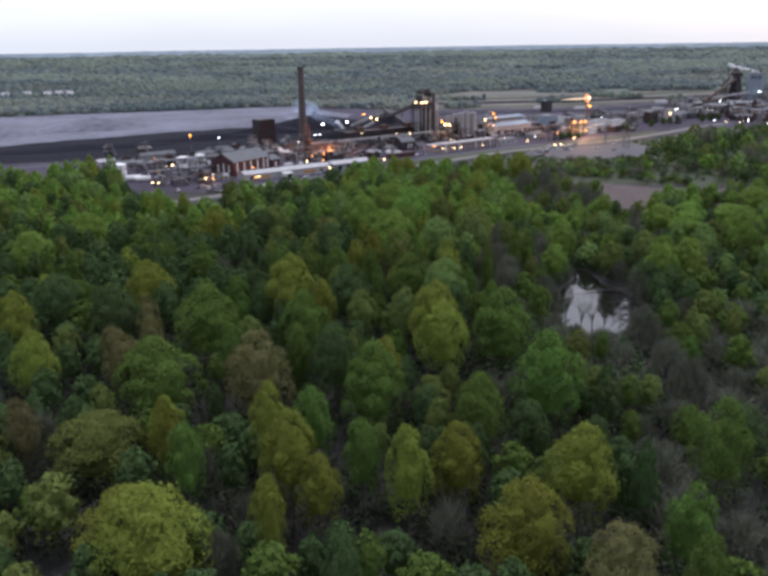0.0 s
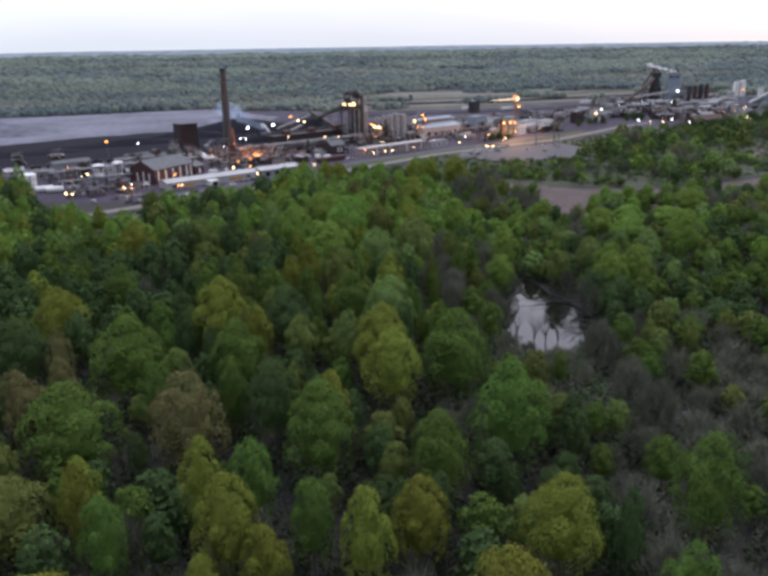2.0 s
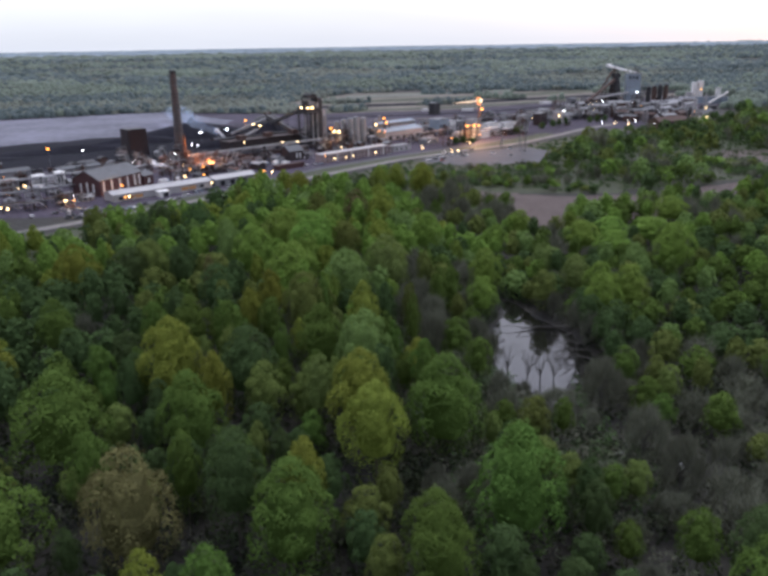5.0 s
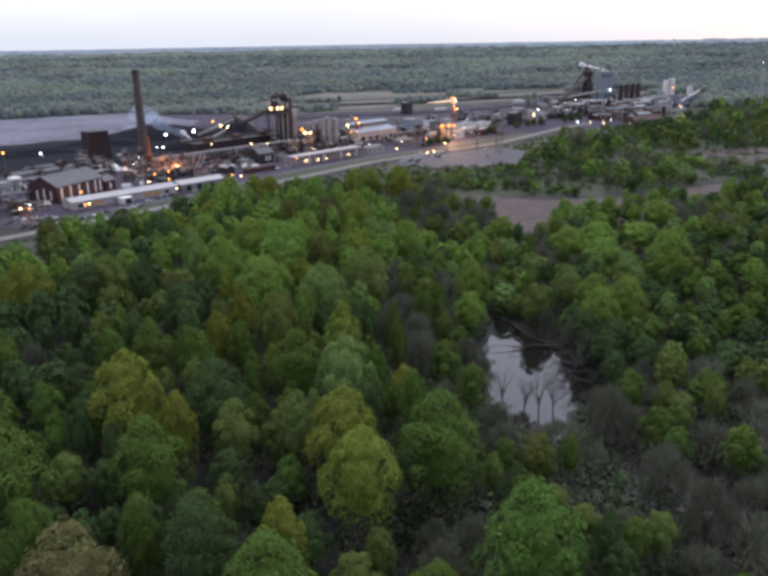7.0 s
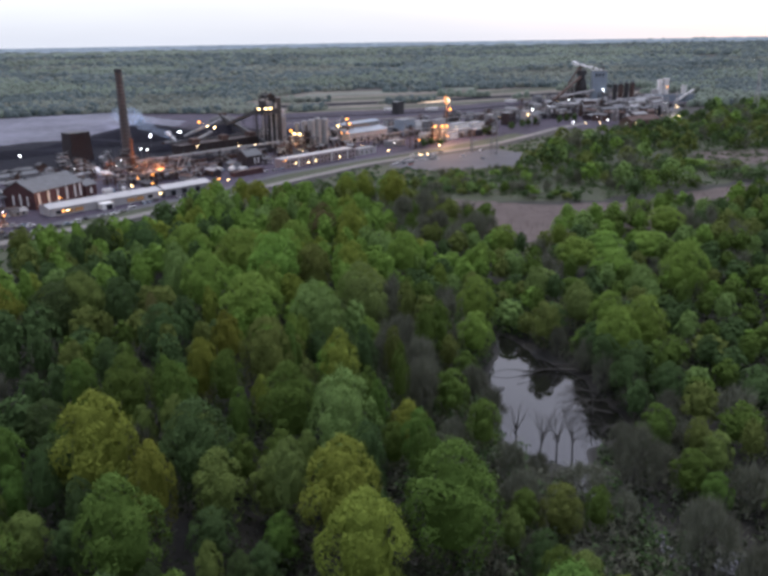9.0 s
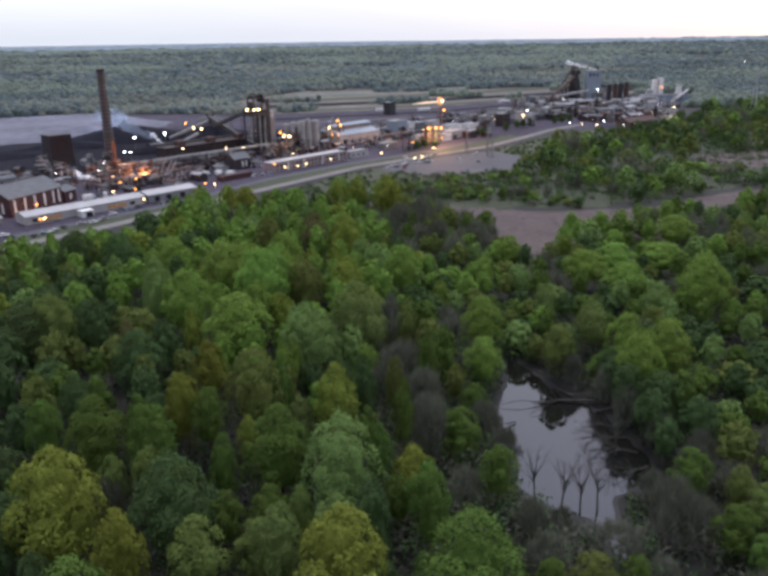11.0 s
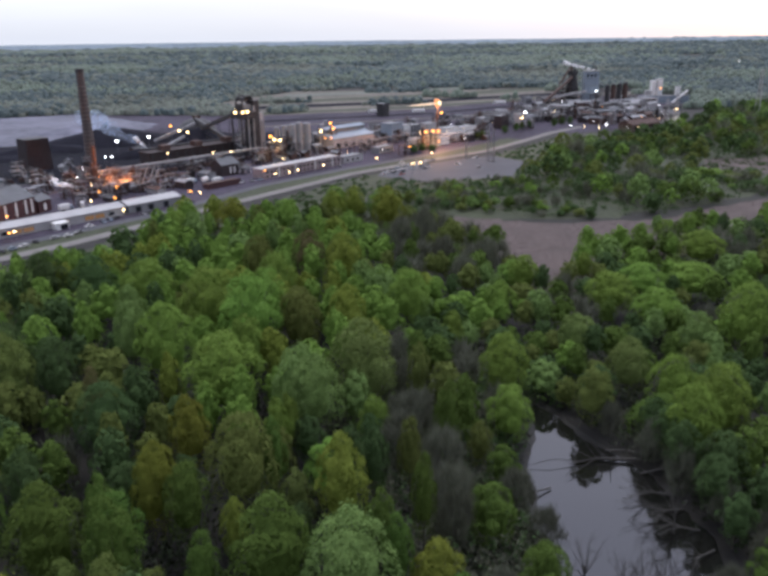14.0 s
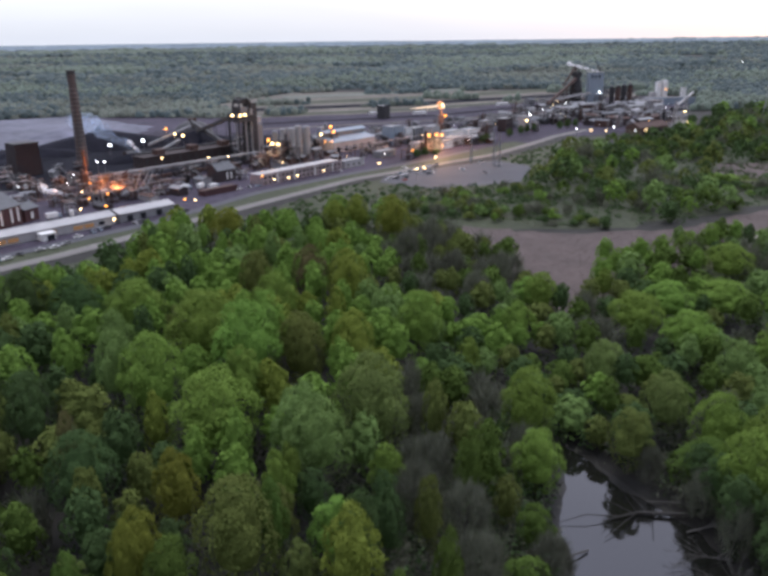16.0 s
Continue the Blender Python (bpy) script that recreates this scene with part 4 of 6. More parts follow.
def frame_tower(x, y, w, d, h, seed, mat, label, name="process_tower", group="process towers"):
    """An open steel frame with decks, vessels and pipes."""
    rg = random.Random(seed)
    ob = unit(name, x, y, label, "plant", group)
    for px in (0, w):
        for py in (0, d):
            part("post", Geo().box(px - 0.25, py - 0.25, 0, px + 0.25, py + 0.25, h), mat, ob)
    levels = max(1, int(h / 5))
    for i in range(1, levels + 1):
        z = h * i / levels
        deck = part("deck", Geo().box(-0.4, -0.4, z - 0.3, w + 0.4, d + 0.4, z), mat, ob)
        g = Geo()
        for a, b in (((-0.4, -0.4), (w + 0.4, -0.4)), ((w + 0.4, -0.4), (w + 0.4, d + 0.4))):
            g.tube((*a, z + 1.0), (*b, z + 1.0), 0.06, n=4).tube((*a, z + 0.5), (*b, z + 0.5), 0.05, n=4)
        part("railing", g, steel_grey, deck)
        g = Geo().tube((0, 0, z - h / levels), (w, 0, z), 0.12, n=4)
        part("brace", g, mat, ob)
    for i in range(rg.randint(1, 3)):
        r = rg.uniform(0.7, 1.6)
        vx, vy = rg.uniform(r, max(r + 0.1, w - r)), rg.uniform(r, max(r + 0.1, d - r))
        top = h * rg.uniform(0.6, 1.25)
        part("vessel", Geo().tube((vx, vy, 0), (vx, vy, top), r, r, 12).tube((vx, vy, top), (vx, vy, top + r * 0.6), r, r * 0.3, 12), rg.choice((steel_grey, steel_rust, mat)), ob)
    for i in range(rg.randint(2, 4)):
        z = rg.uniform(2, h)
        part("pipe", Geo().path([(-rg.uniform(1, 4), -0.6, z), (w * rg.uniform(0.3, 1), -0.6, z), (w, -0.6, max(0.4, z - rg.uniform(2, 6))), (w + rg.uniform(1, 4), d * 0.5, 0.6)], rg.uniform(0.2, 0.45)), rg.choice((steel_grey, steel_rust, tin_pale)), ob)
    return ob


def pipe_bridge(a, b, h, seed, label="elevated pipe bridge on steel trestles"):
    rg = random.Random(seed)
    a, b = Vector((*a, 0)), Vector((*b, 0))
    d = b - a
    ob = unit("pipe_bridge", a.x, a.y, label, "pipe bridge", "pipe bridges", math.degrees(math.atan2(d.y, d.x)))
    n = max(2, int(d.length / 12))
    for i in range(n + 1):
        x = d.length * i / n
        g = Geo().box(x - 0.2, -1.2, 0, x + 0.2, -0.8, h).box(x - 0.2, 0.8, 0, x + 0.2, 1.2, h).box(x - 0.25, -1.6, h, x + 0.25, 1.6, h + 0.4)
        part("trestle", g, steel_dark, ob)
    part("girder", Geo().box(0, -1.5, h + 0.4, d.length, -1.2, h + 1.3).box(0, 1.2, h + 0.4, d.length, 1.5, h + 1.3), steel_grey, ob)
    for k in range(3):
        y = -0.8 + 0.8 * k
        part("pipe", Geo().tube((0, y, h + 0.85 + 0.2 * k), (d.length, y, h + 0.85 + 0.2 * k), rg.uniform(0.22, 0.4), n=8), rg.choice((steel_rust, steel_grey, tin_pale)), ob)
    return ob


def gallery(a, b, label, mat=tin_grey, w=3.0):
    """A sloping conveyor gallery on legs."""
    a, b = Vector(a), Vector(b)
    ob = thing("conveyor_gallery", pose(a.x, a.y, 0, 0, 0, math.degrees(math.atan2(b.y - a.y, b.x - a.x))), label, "conveyor", "conveyor galleries")
    run = math.hypot(b.x - a.x, b.y - a.y)
    s = w / 2
    p = [(0, -s, a.z), (0, s, a.z), (0, s, a.z + w), (0, -s, a.z + w), (run, -s, b.z), (run, s, b.z), (run, s, b.z + w), (run, -s, b.z + w)]
    part("casing", Geo().add(p, [(3, 2, 1, 0), (4, 5, 6, 7), (0, 1, 5, 4), (1, 2, 6, 5), (2, 3, 7, 6), (3, 0, 4, 7)]), mat, ob)
    k = max(2, int(run / 22))
    for i in range(1, k + 1):
        x = run * (i - 0.4) / k
        z = a.z + (b.z - a.z) * x / run
        part("leg", Geo().tube((x, -s - 0.8, 0), (x, -s * 0.5, z), 0.25, n=5).tube((x, s + 0.8, 0), (x, s * 0.5, z), 0.25, n=5).tube((x, -s - 0.4, z * 0.5), (x, s + 0.4, z * 0.5), 0.15, n=4), steel_dark, ob)
    return ob


def lamp(x, y, h, mat, size=0.75):
    ob = thing("yard_lamp", pose(x, y, 0), {AMBER: "lit amber sodium lamp on a steel pole", WARM: "lit warm white lamp on a steel pole", COOL: "lit cool white floodlight on a steel pole"}[mat], "lamp", "yard lamps")
    part("pole", Geo().tube((0, 0.9, 0), (0, 0.9, h + 0.3), 0.14, 0.09, 6).tube((0, 0.9, h + 0.3), (0, 0, h + size * 0.7), 0.07, n=5), steel_grey, ob)
    # Globe far larger than a lamp; the extra size imitates its glow
    part("lamp_head", Geo().blob((0, 0, h), size, 0.8, 8, 5, 0.0), mat, ob, "oversized glowing lamp globe, its halo included", smooth=True)
    return ob


def heap(x, y, rx, ry, h, mat, label, seed, name="heap"):
    g = Geo()
    n, rings = 28, 8
    g.v.append((0, 0, h))
    for i in range(1, rings + 1):
        f = i / rings
        for j in range(n):
            t = 2 * math.pi * j / n
            k = 1 + 0.25 * noise.noise(Vector((math.cos(t) * 1.5, math.sin(t) * 1.5, seed))) + 0.08 * noise.noise(Vector((math.cos(t) * 5, math.sin(t) * 5, f * 4 + seed)))
            g.v.append((rx * f * k * math.cos(t), ry * f * k * math.sin(t), max(-0.2, h * (1 - f) ** 0.9 + 0.5 * noise.noise(Vector((f * 9, t * 3, seed))) * (1 - f)) if i < rings else -0.3))
    g.f += [(0, 1 + j, 1 + (j + 1) % n) for j in range(n)]
    for i in range(rings - 1):
        g.f += [(1 + i * n + j, 1 + (i + 1) * n + j, 1 + (i + 1) * n + (j + 1) % n, 1 + i * n + (j + 1) % n) for j in range(n)]
    ob = new(name, g.mesh(name, mat, smooth=True))
    ob.matrix_world = pose(x, y, 0, 0, 0, 20)
    return tagged(ob, label, "heap")


# Heaps and ground works
heap(-78, 905, 75, 42, 15, coal_dirt, "large black coal heap behind the chimney", 1, "coal_mound")
heap(-185, 805, 90, 22, 5, coal_dirt, "low long black coal heap", 2, "coal_mound")
heap(-300, 735, 120, 20, 4, coal_dirt, "low black coal bank", 6, "coal_mound")
heap(5, 905, 40, 26, 11, coal_dirt, "black coal heap beside the conveyors", 7, "coal_mound")
heap(-40, 806, 40, 15, 7, coal_dirt, "black coal heap behind the ovens", 11, "coal_mound")
heap(48, 850, 52, 22, 9, coal_dirt, "black coal heap beside the conveyors", 12, "coal_mound")
heap(-130, 850, 60, 22, 8, coal_dirt, "black coal heap on the coal yard", 13, "coal_mound")
heap(-350, 930, 75, 42, 13, slag_dirt, "broad grey slag heap", 3, "slag_mound")
heap(-440, 860, 60, 30, 9, slag_dirt, "grey slag heap on the slag field", 4, "slag_mound")
heap(-120, 1010, 60, 36, 8, slag_dirt, "grey slag heap on the slag field", 5, "slag_mound")
for i, (a, b, c) in enumerate((((70, 900), (260, 965), (760, 1130)), ((60, 985), (300, 1010), (720, 1160)), ((130, 840), (330, 935), (620, 1050)), ((-330, 610), (-120, 690), (60, 800)), ((-300, 560), (-60, 672), (120, 778)))):
    road("track", [a, b, c], (6, 9, 5, 5, 5)[i], 0.24, (gravel, field_dirt, gravel, steel_dark, steel_rust)[i], ("pale haul road across the yard", "brown haul road", "pale haul road across the yard", "dark rail track bed", "rusty rail track bed")[i])

for i, (a, b, c) in enumerate((((70, 1130), (300, 1150), (640, 1260)), ((60, 1215), (330, 1235), (740, 1330)), ((90, 1300), (330, 1330), (640, 1420)), ((150, 1420), (300, 1440), (500, 1490)), ((60, 1035), (300, 1062), (560, 1180)))):
    road("field_strip", [a, b, c], (26, 45, 50, 45, 16)[i], 0.3, (meadow, coal_dirt, meadow, hazed_leaf[2], coal_dirt)[i], ("strip of rough grass across the field", "dark bare strip across the field", "strip of rough grass across the field", "strip of dry scrub across the field", "dark cinder strip behind the works")[i])

# Chimney
stack = thing("chimney_stack", pose(-81, 784, 0), "tall tapering banded dark brick chimney at the works", "chimney")
part("shaft", Geo().tube((0, 0, 0), (0, 0, 71), 4.3, 2.9, 28), stack_brick, stack)
for i in range(18):
    z = 6 + i * 3.1
    r = 4.3 - 1.4 * z / 71 + 0.12
    part("band", Geo().tube((0, 0, z), (0, 0, z + 0.6), r, r - 0.01, 28), stack_band, stack)
part("rim", Geo().tube((0, 0, 69.6), (0, 0, 72.3), 3.2, 3.15, 28), steel_dark, stack)
part("ladder", Geo().tube((0, -4.5, 0), (0, -3.1, 71), 0.12, n=4), steel_dark, stack)
flue = unit("flue_column", -67, 690, "rust-red steel flue column lit from below", "chimney")
part("column", Geo().tube((0, 0, 0), (0, 0, 25), 1.5, 1.1, 14), steel_rust, flue)
part("collar", Geo().tube((0, 0, 14), (0, 0, 14.5), 1.6, 1.6, 14), steel_dark, flue)

# Quench tower
box = unit("quench_tower", -121, 748, "tall square dark timber quench tower", "tower")
part("body", Geo().add([(0, 0, 0), (19, 0, 0), (19, 16, 0), (0, 16, 0), (0.8, 0.8, 23), (18.2, 0.8, 23), (18.2, 15.2, 23), (0.8, 15.2, 23)], [(0, 1, 5, 4), (1, 2, 6, 5), (2, 3, 7, 6), (3, 0, 4, 7), (4, 5, 6, 7)]), timber, box)
for i in range(9):
    part("batten", Geo().box(1 + i * 2.1, -0.12, 0, 1.25 + i * 2.1, 0.75, 22.5), steel_dark, box)
part("rim", Geo().box(0.5, 0.5, 23, 18.5, 15.5, 23.6), steel_dark, box)

# Red brick hall with tall white windows
hb = hall("brick_hall", -111, 560, 40, 24, 10.5, 16.5, brick_red, slate, "red brick hall with tall white windows and slate roof", turn=57, wins=(3.5, 11, 18.5, 26, 33, 37.5), win_mat=white_paint, win_z=(2.0, 9.5), win_w=1.3)
gw = part("gable_window", Geo().box(-0.12, 5, 2, -0.02, 6.2, 8).box(-0.12, 10.4, 2, -0.02, 11.6, 9).box(-0.12, 16, 2, -0.02, 17.2, 8), white_paint, hb)
wing = hall("brick_wing", -88, 595, 10, 12, 7, 9.5, brick_red, slate, "low brick wing at the end of the hall", turn=57, wins=(5,), win_mat=white_paint, win_z=(1.5, 5), win_w=1.8)

# Long sheds by the road
s1 = hall("long_shed", -99, 538, 71, 14, 4.6, 6.2, tin_pale, tin_pale, "long low shed with a pale metal roof", "shed", 34, wins=(5, 11, 17, 30, 36, 50, 56, 63), win_z=(1.2, 3.0), win_w=3.2)
for i, x in enumerate((11, 17, 36, 50, 56)):
    part("lit_panel", Geo().box(x - 2.6, -0.22, 1.0, x + 2.6, -0.18, 3.2), glow("lit_window", (1.0, 0.58, 0.34), 0.20), s1, "warmly lit window panel")
porch = unit("loading_porch", -72, 549, "white box porch on the front of the shed", "porch", turn=34)
part("box", Geo().box(0, 0, 0, 7, 6, 3.4).box(-0.3, -0.3, 3.4, 7.3, 6.2, 3.7), white_paint, porch)
part("doorway", Geo().box(2.5, -0.08, 0, 6.4, 0.0, 2.8), window_dark, porch)
s2 = hall("long_shed", -38, 580, 34, 14, 4.6, 6.2, tin_grey, tin_pale, "grey metal shed with a pale roof", "shed", 34, wins=(6, 14, 24), win_z=(0.2, 3.2), win_w=3.5)

# By-product plant: tanks, small sheds and pipes
tank(-197, 557, 6.0, 11, white_paint, "white round storage tank", group="white tanks")
tank(-163, 612, 4.5, 8, white_paint, "white round storage tank", group="white tanks")
tank(-150, 618, 4.0, 9, white_paint, "white round storage tank", group="white tanks")
for x, y in ((-188, 545), (-180, 541)):
    ob = unit("horizontal_tank", x, y, "white horizontal tank on saddles", "tank", "horizontal tanks", 20)
    part("drum", Geo().tube((0, 0, 2.6), (11, 0, 2.6), 2, 2, 14), white_paint, ob)
    for k in (2, 9):
        part("saddle", Geo().box(k - 0.3, -1.6, 0, k + 0.3, 1.6, 1.4), concrete, ob)
rg = random.Random(77)
for i, (x, y, h) in enumerate(((-178, 575, 9), (-168, 558, 13), (-152, 548, 10), (-148, 575, 12), (-138, 545, 7), (-130, 532, 8), (-132, 595, 10), (-160, 528, 6), (-145, 522, 6), (-172, 598, 12), (-120, 610, 9), (-196, 590, 8))):
    frame_tower(x, y, rg.uniform(5, 9), rg.uniform(4, 7), h, i, rg.choice((steel_dark, steel_rust, steel_grey)), ("dark", "rusty", "grey")[i % 3] + " open steel process frame with vessels and pipes")
for i, (x, y, l, w, h) in enumerate(((-185, 606, 16, 9, 6), (-140, 604, 12, 8, 5), (-158, 585, 9, 6, 5), (-120, 545, 8, 6, 4), (-215, 600, 18, 10, 6), (-235, 620, 14, 9, 5), (-205, 640, 30, 9, 7), (-160, 655, 34, 8, 6), (-60, 640, 14, 9, 6))):
    hall("small_shed", x, y, l, w, h - 1.5, h, rg.choice((tin_grey, tin_pale, brick_dark, concrete)), rg.choice((tin_grey, slate, tin_pale)), "small weathered metal shed among the pipes", "shed", wins=(l * 0.3, l * 0.7), win_z=(0.8, 2.6), win_w=1.6, group="small sheds")
pipe_bridge((-172, 545), (-112, 585), 6, 1)
pipe_bridge((-190, 580), (-128, 625), 7, 2)
pipe_bridge((-160, 520), (-118, 548), 4, 9)

# Foot of the chimney: lit steelwork and two crane booms
for i, (x, y, h) in enumerate(((-66, 660, 14), (-58, 648, 11), (-48, 655, 9), (-62, 628, 8), (-50, 632, 7), (-40, 650, 8), (-72, 640, 9), (-54, 668, 12), (-44, 672, 10), (-30, 655, 6), (-76, 652, 8), (-70, 672, 9), (-36, 640, 6), (-22, 648, 5), (-18, 662, 7), (-26, 674, 8), (-60, 640, 9), (-46, 643, 7), (-66, 632, 6), (-8, 668, 6), (-36, 682, 8), (-80, 632, 7))):
    frame_tower(x, y, rg.uniform(5, 8), rg.uniform(4, 6), h, 40 + i, steel_rust, "rust-red steel frame under amber light")
for x, y, e in ((-36, 664, 14), (-29, 662, 12), (-32, 666, 12)):
    ob = unit("crane_boom", x, y, "pale inclined crane boom", "crane", "crane booms", 20)
    part("boom", Geo().tube((0, 0, 0.5), (7, 3, e), 0.5, 0.35, 5), concrete, ob)
    part("base", Geo().box(-1.4, -1.4, 0, 1.4, 1.4, 1.2), steel_dark, ob)

# Coke battery, bridges and conveyors
bat = unit("coke_battery", -34, 752, "long low sooty coke oven battery with rows of doors", "furnace")
part("wall", Geo().box(0, 0, 0, 104, 14, 9), brick_dark, bat)
for i in range(40):
    part("oven_door", Geo().box(2 + i * 2.52, -0.35, 1.0, 3.7 + i * 2.52, 0.02, 7.6), brick_dark if i % 3 else steel_dark, bat)
part("deck", Geo().box(-1, -1.2, 9, 105, 15, 9.5), brick_dark, bat)
part("gas_main", Geo().tube((0, 12, 11), (104, 12, 11), 0.9, n=10), steel_dark, bat)
for i in range(3):
    part("larry_car", Geo().box(14 + i * 31, 2, 9.5, 21 + i * 31, 9, 13.5), steel_rust, bat)
pipe_bridge((-66, 684), (52, 766), 7, 3, "long elevated pale girder bridge along the battery")
pipe_bridge((-60, 694), (50, 772), 5, 4)
pipe_bridge((52, 766), (180, 858), 6, 5)
pipe_bridge((120, 772), (255, 862), 6, 6)
pipe_bridge((190, 862), (400, 985), 8, 7, "long pale pipe bridge across the yard")
gallery((3, 930, 15), (42, 772, 3), "dark conveyor gallery sloping down to the ovens", steel_dark)
gallery((8, 890, 10), (46, 792, 36), "dark conveyor gallery rising to the coal tower", steel_dark)
gallery((-35, 860, 4), (2, 905, 14), "grey conveyor gallery beside the coal heap", steel_grey, 2)
gallery((-30, 800, 3), (-8, 845, 9), "grey conveyor gallery beside the coal heap", steel_grey, 2)
dome = unit("coal_bin", 4, 938, "dark domed coal bin", "bin")
part("dome", Geo().blob((0, 0, 2), 20, 0.75, 20, 8, 0.0), steel_dark, dome, smooth=True)
part("hatch", Geo().box(-3, -3, 16, 3, 3, 19), steel_rust, dome)

# Coal tower
ct = unit("coal_tower", 40, 778, "tall dark steel coal tower with an arched headframe", "tower")
for px in (0, 7, 14):
    for py in (0, 12):
        part("leg", Geo().box(px - 0.5, py - 0.5, 0, px + 0.5, py + 0.5, 34), concrete if px == 7 else steel_dark, ct)
part("bunker", Geo().box(-0.8, -0.8, 30, 14.8, 12.8, 36), steel_dark, ct)
part("shaft", Geo().box(14, 1, 0, 20, 11, 44), steel_dark, ct)
part("shaft_rib", Geo().box(12.6, -0.2, 0, 14.2, 1.6, 40), concrete, ct)
part("annexe", Geo().box(20, 2, 0, 26, 10, 27), tin_grey, ct)
part("panel", Geo().box(21, 1.8, 28, 25, 9, 33), tin_pale, ct)
arch = Geo()
for k in range(12):
    a, b = math.pi * k / 12, math.pi * (k + 1) / 12
    for yy in (2, 10):
        arch.tube((9 - 6 * math.cos(a), yy, 42 + 6 * math.sin(a)), (9 - 6 * math.cos(b), yy, 42 + 6 * math.sin(b)), 0.8, n=6)
part("headframe", arch.box(2.2, 1.5, 36, 3.8, 10.5, 42).box(14.2, 1.5, 36, 15.8, 10.5, 43).box(4, 3, 44, 14, 9, 47), steel_dark, ct)
part("head_house", Geo().box(5, 3, 36, 13, 9, 41), tin_grey, ct)
part("light_bar", Geo().box(-4, -1.6, 35.2, 14, -1.2, 36.2), steel_grey, ct)
for z in (10, 20):
    part("tie", Geo().box(0, -0.3, z, 14, 0.3, z + 0.5).box(0, 11.7, z, 14, 12.3, z + 0.5), steel_dark, ct)
for i in range(6):
    part("brace", Geo().tube((0 if i % 2 else 7, 0, 10 * (i // 2)), (7 if i % 2 else 14, 0, 10 * (i // 2) + 10), 0.25, n=4), steel_dark, ct)
for i, (x, y, h) in enumerate(((58, 748, 14), (66, 742, 16), (72, 752, 18), (62, 732, 9), (78, 748, 12), (48, 738, 8))):
    frame_tower(x, y, 7, 6, h, 60 + i, (steel_dark, steel_rust)[i % 2], "sooty steel frame with vessels beside the coal tower")

# Silos
for i, (x, y, r, h) in enumerate(((74, 771, 2.6, 24), (80, 768, 3.0, 25), (86, 772, 2.6, 26), (93, 774, 3.0, 25), (88, 782, 2.6, 24), (68, 776, 2.2, 22))):
    ob = unit("silo", x, y, "tall slender pale grey concrete silo", "silo", "silos")
    part("shell", Geo().tube((0, 0, 0), (0, 0, h), r, r, 18), concrete, ob)
    part("cap", Geo().tube((0, 0, h), (0, 0, h + 0.8), r + 0.15, r * 0.7, 18), tin_grey, ob)

# Small brick house, red canopy and office by the road
hall("brick_house", 18, 684, 15, 12, 8, 12, brick_dark, slate, "small dark brick building with white windows", wins=(8, 11.5), win_mat=white_paint, win_z=(1.5, 6), win_w=1.4)
block("canopy", 8, 638, 26, 7, 3.0, brick_red, "low red-roofed canopy beside the lane", "canopy", roof=steel_rust)
off = block("office", 46, 664, 78, 12, 6.6, pink_wall, "long pale two-storey office block beside the road", wins=[3 + 4 * i for i in range(19)], win_z=(3.9, 5.4), win_w=2.0, roof=tin_pale)
openings(off, [3 + 4 * i for i in range(19)], 0.8, 2.4, 0, 1.4, window_dark)
for x in (14, 30, 50, 68):
    part("pilaster", Geo().box(x - 0.4, -0.4, 0, x + 0.4, 0.02, 6.6), white_paint, off)
block("annexe", 112, 712, 22, 9, 5, tin_pale, "low pale annexe at the end of the office", wins=(4, 10, 16))

# Warehouse with clerestory, pale halls and the flare
wh = hall("warehouse", 118, 790, 54, 32, 9, 13, tin_pale, tin_blue, "large warehouse with a pale blue roof", "warehouse", wins=(6, 16, 26, 36, 46), win_z=(1, 5), win_w=4)
part("clerestory", Geo().box(2, 12, 12.5, 52, 20, 16), tin_grey, wh)
part("clerestory_roof", Geo().gable(1, 11, 53, 21, 16.02, 17.4, 0.6, 0.3), tin_blue, wh)
for i, (x, y, l, w, h, m) in enumerate(((182, 832, 15, 14, 15, tin_blue), (196, 842, 12, 10, 12, white_paint), (206, 846, 16, 12, 11, tin_grey), (188, 770, 16, 10, 8, tin_pale), (208, 782, 22, 10, 6, white_paint), (226, 796, 26, 12, 7, tin_pale),
                                        (232, 822, 22, 12, 10, white_paint), (220, 838, 14, 10, 13, tin_pale), (258, 842, 20, 12, 8, white_paint), (150, 752, 18, 9, 5, tin_grey), (290, 875, 12, 10, 12, tin_grey), (312, 880, 14, 10, 13, brick_dark), (340, 892, 12, 10, 13, tin_pale), (246, 800, 14, 9, 6, brick_dark))):
    block("works_block", x, y, l, w, h, m, ("pale blue", "white", "grey", "pale", "white", "pale", "white", "pale", "white", "grey", "grey", "brown brick", "pale", "brown brick")[i] + " flat-roofed works building near the flare", wins=[2.5 + 4 * k for k in range(int(l / 4))], win_z=(h * 0.45, h * 0.62), win_w=1.5)
fl = unit("flare_stack", 213, 791, "slender flare stack with a burning orange flame", "flare")
part("pipe", Geo().tube((0, 0, 0), (0, 0, 34), 0.8, 0.55, 10), steel_rust, fl)
for z in (10, 20, 30):
    part("ring", Geo().tube((0, 0, z), (0, 0, z + 0.5), 1.2, 1.2, 10), steel_rust, fl)
for k in range(3):
    t = 2.1 * k
    part("guy", Geo().tube((0, 0, 30), (12 * math.cos(t), 12 * math.sin(t), 0), 0.07, n=4), steel_dark, fl)
fg = Geo()
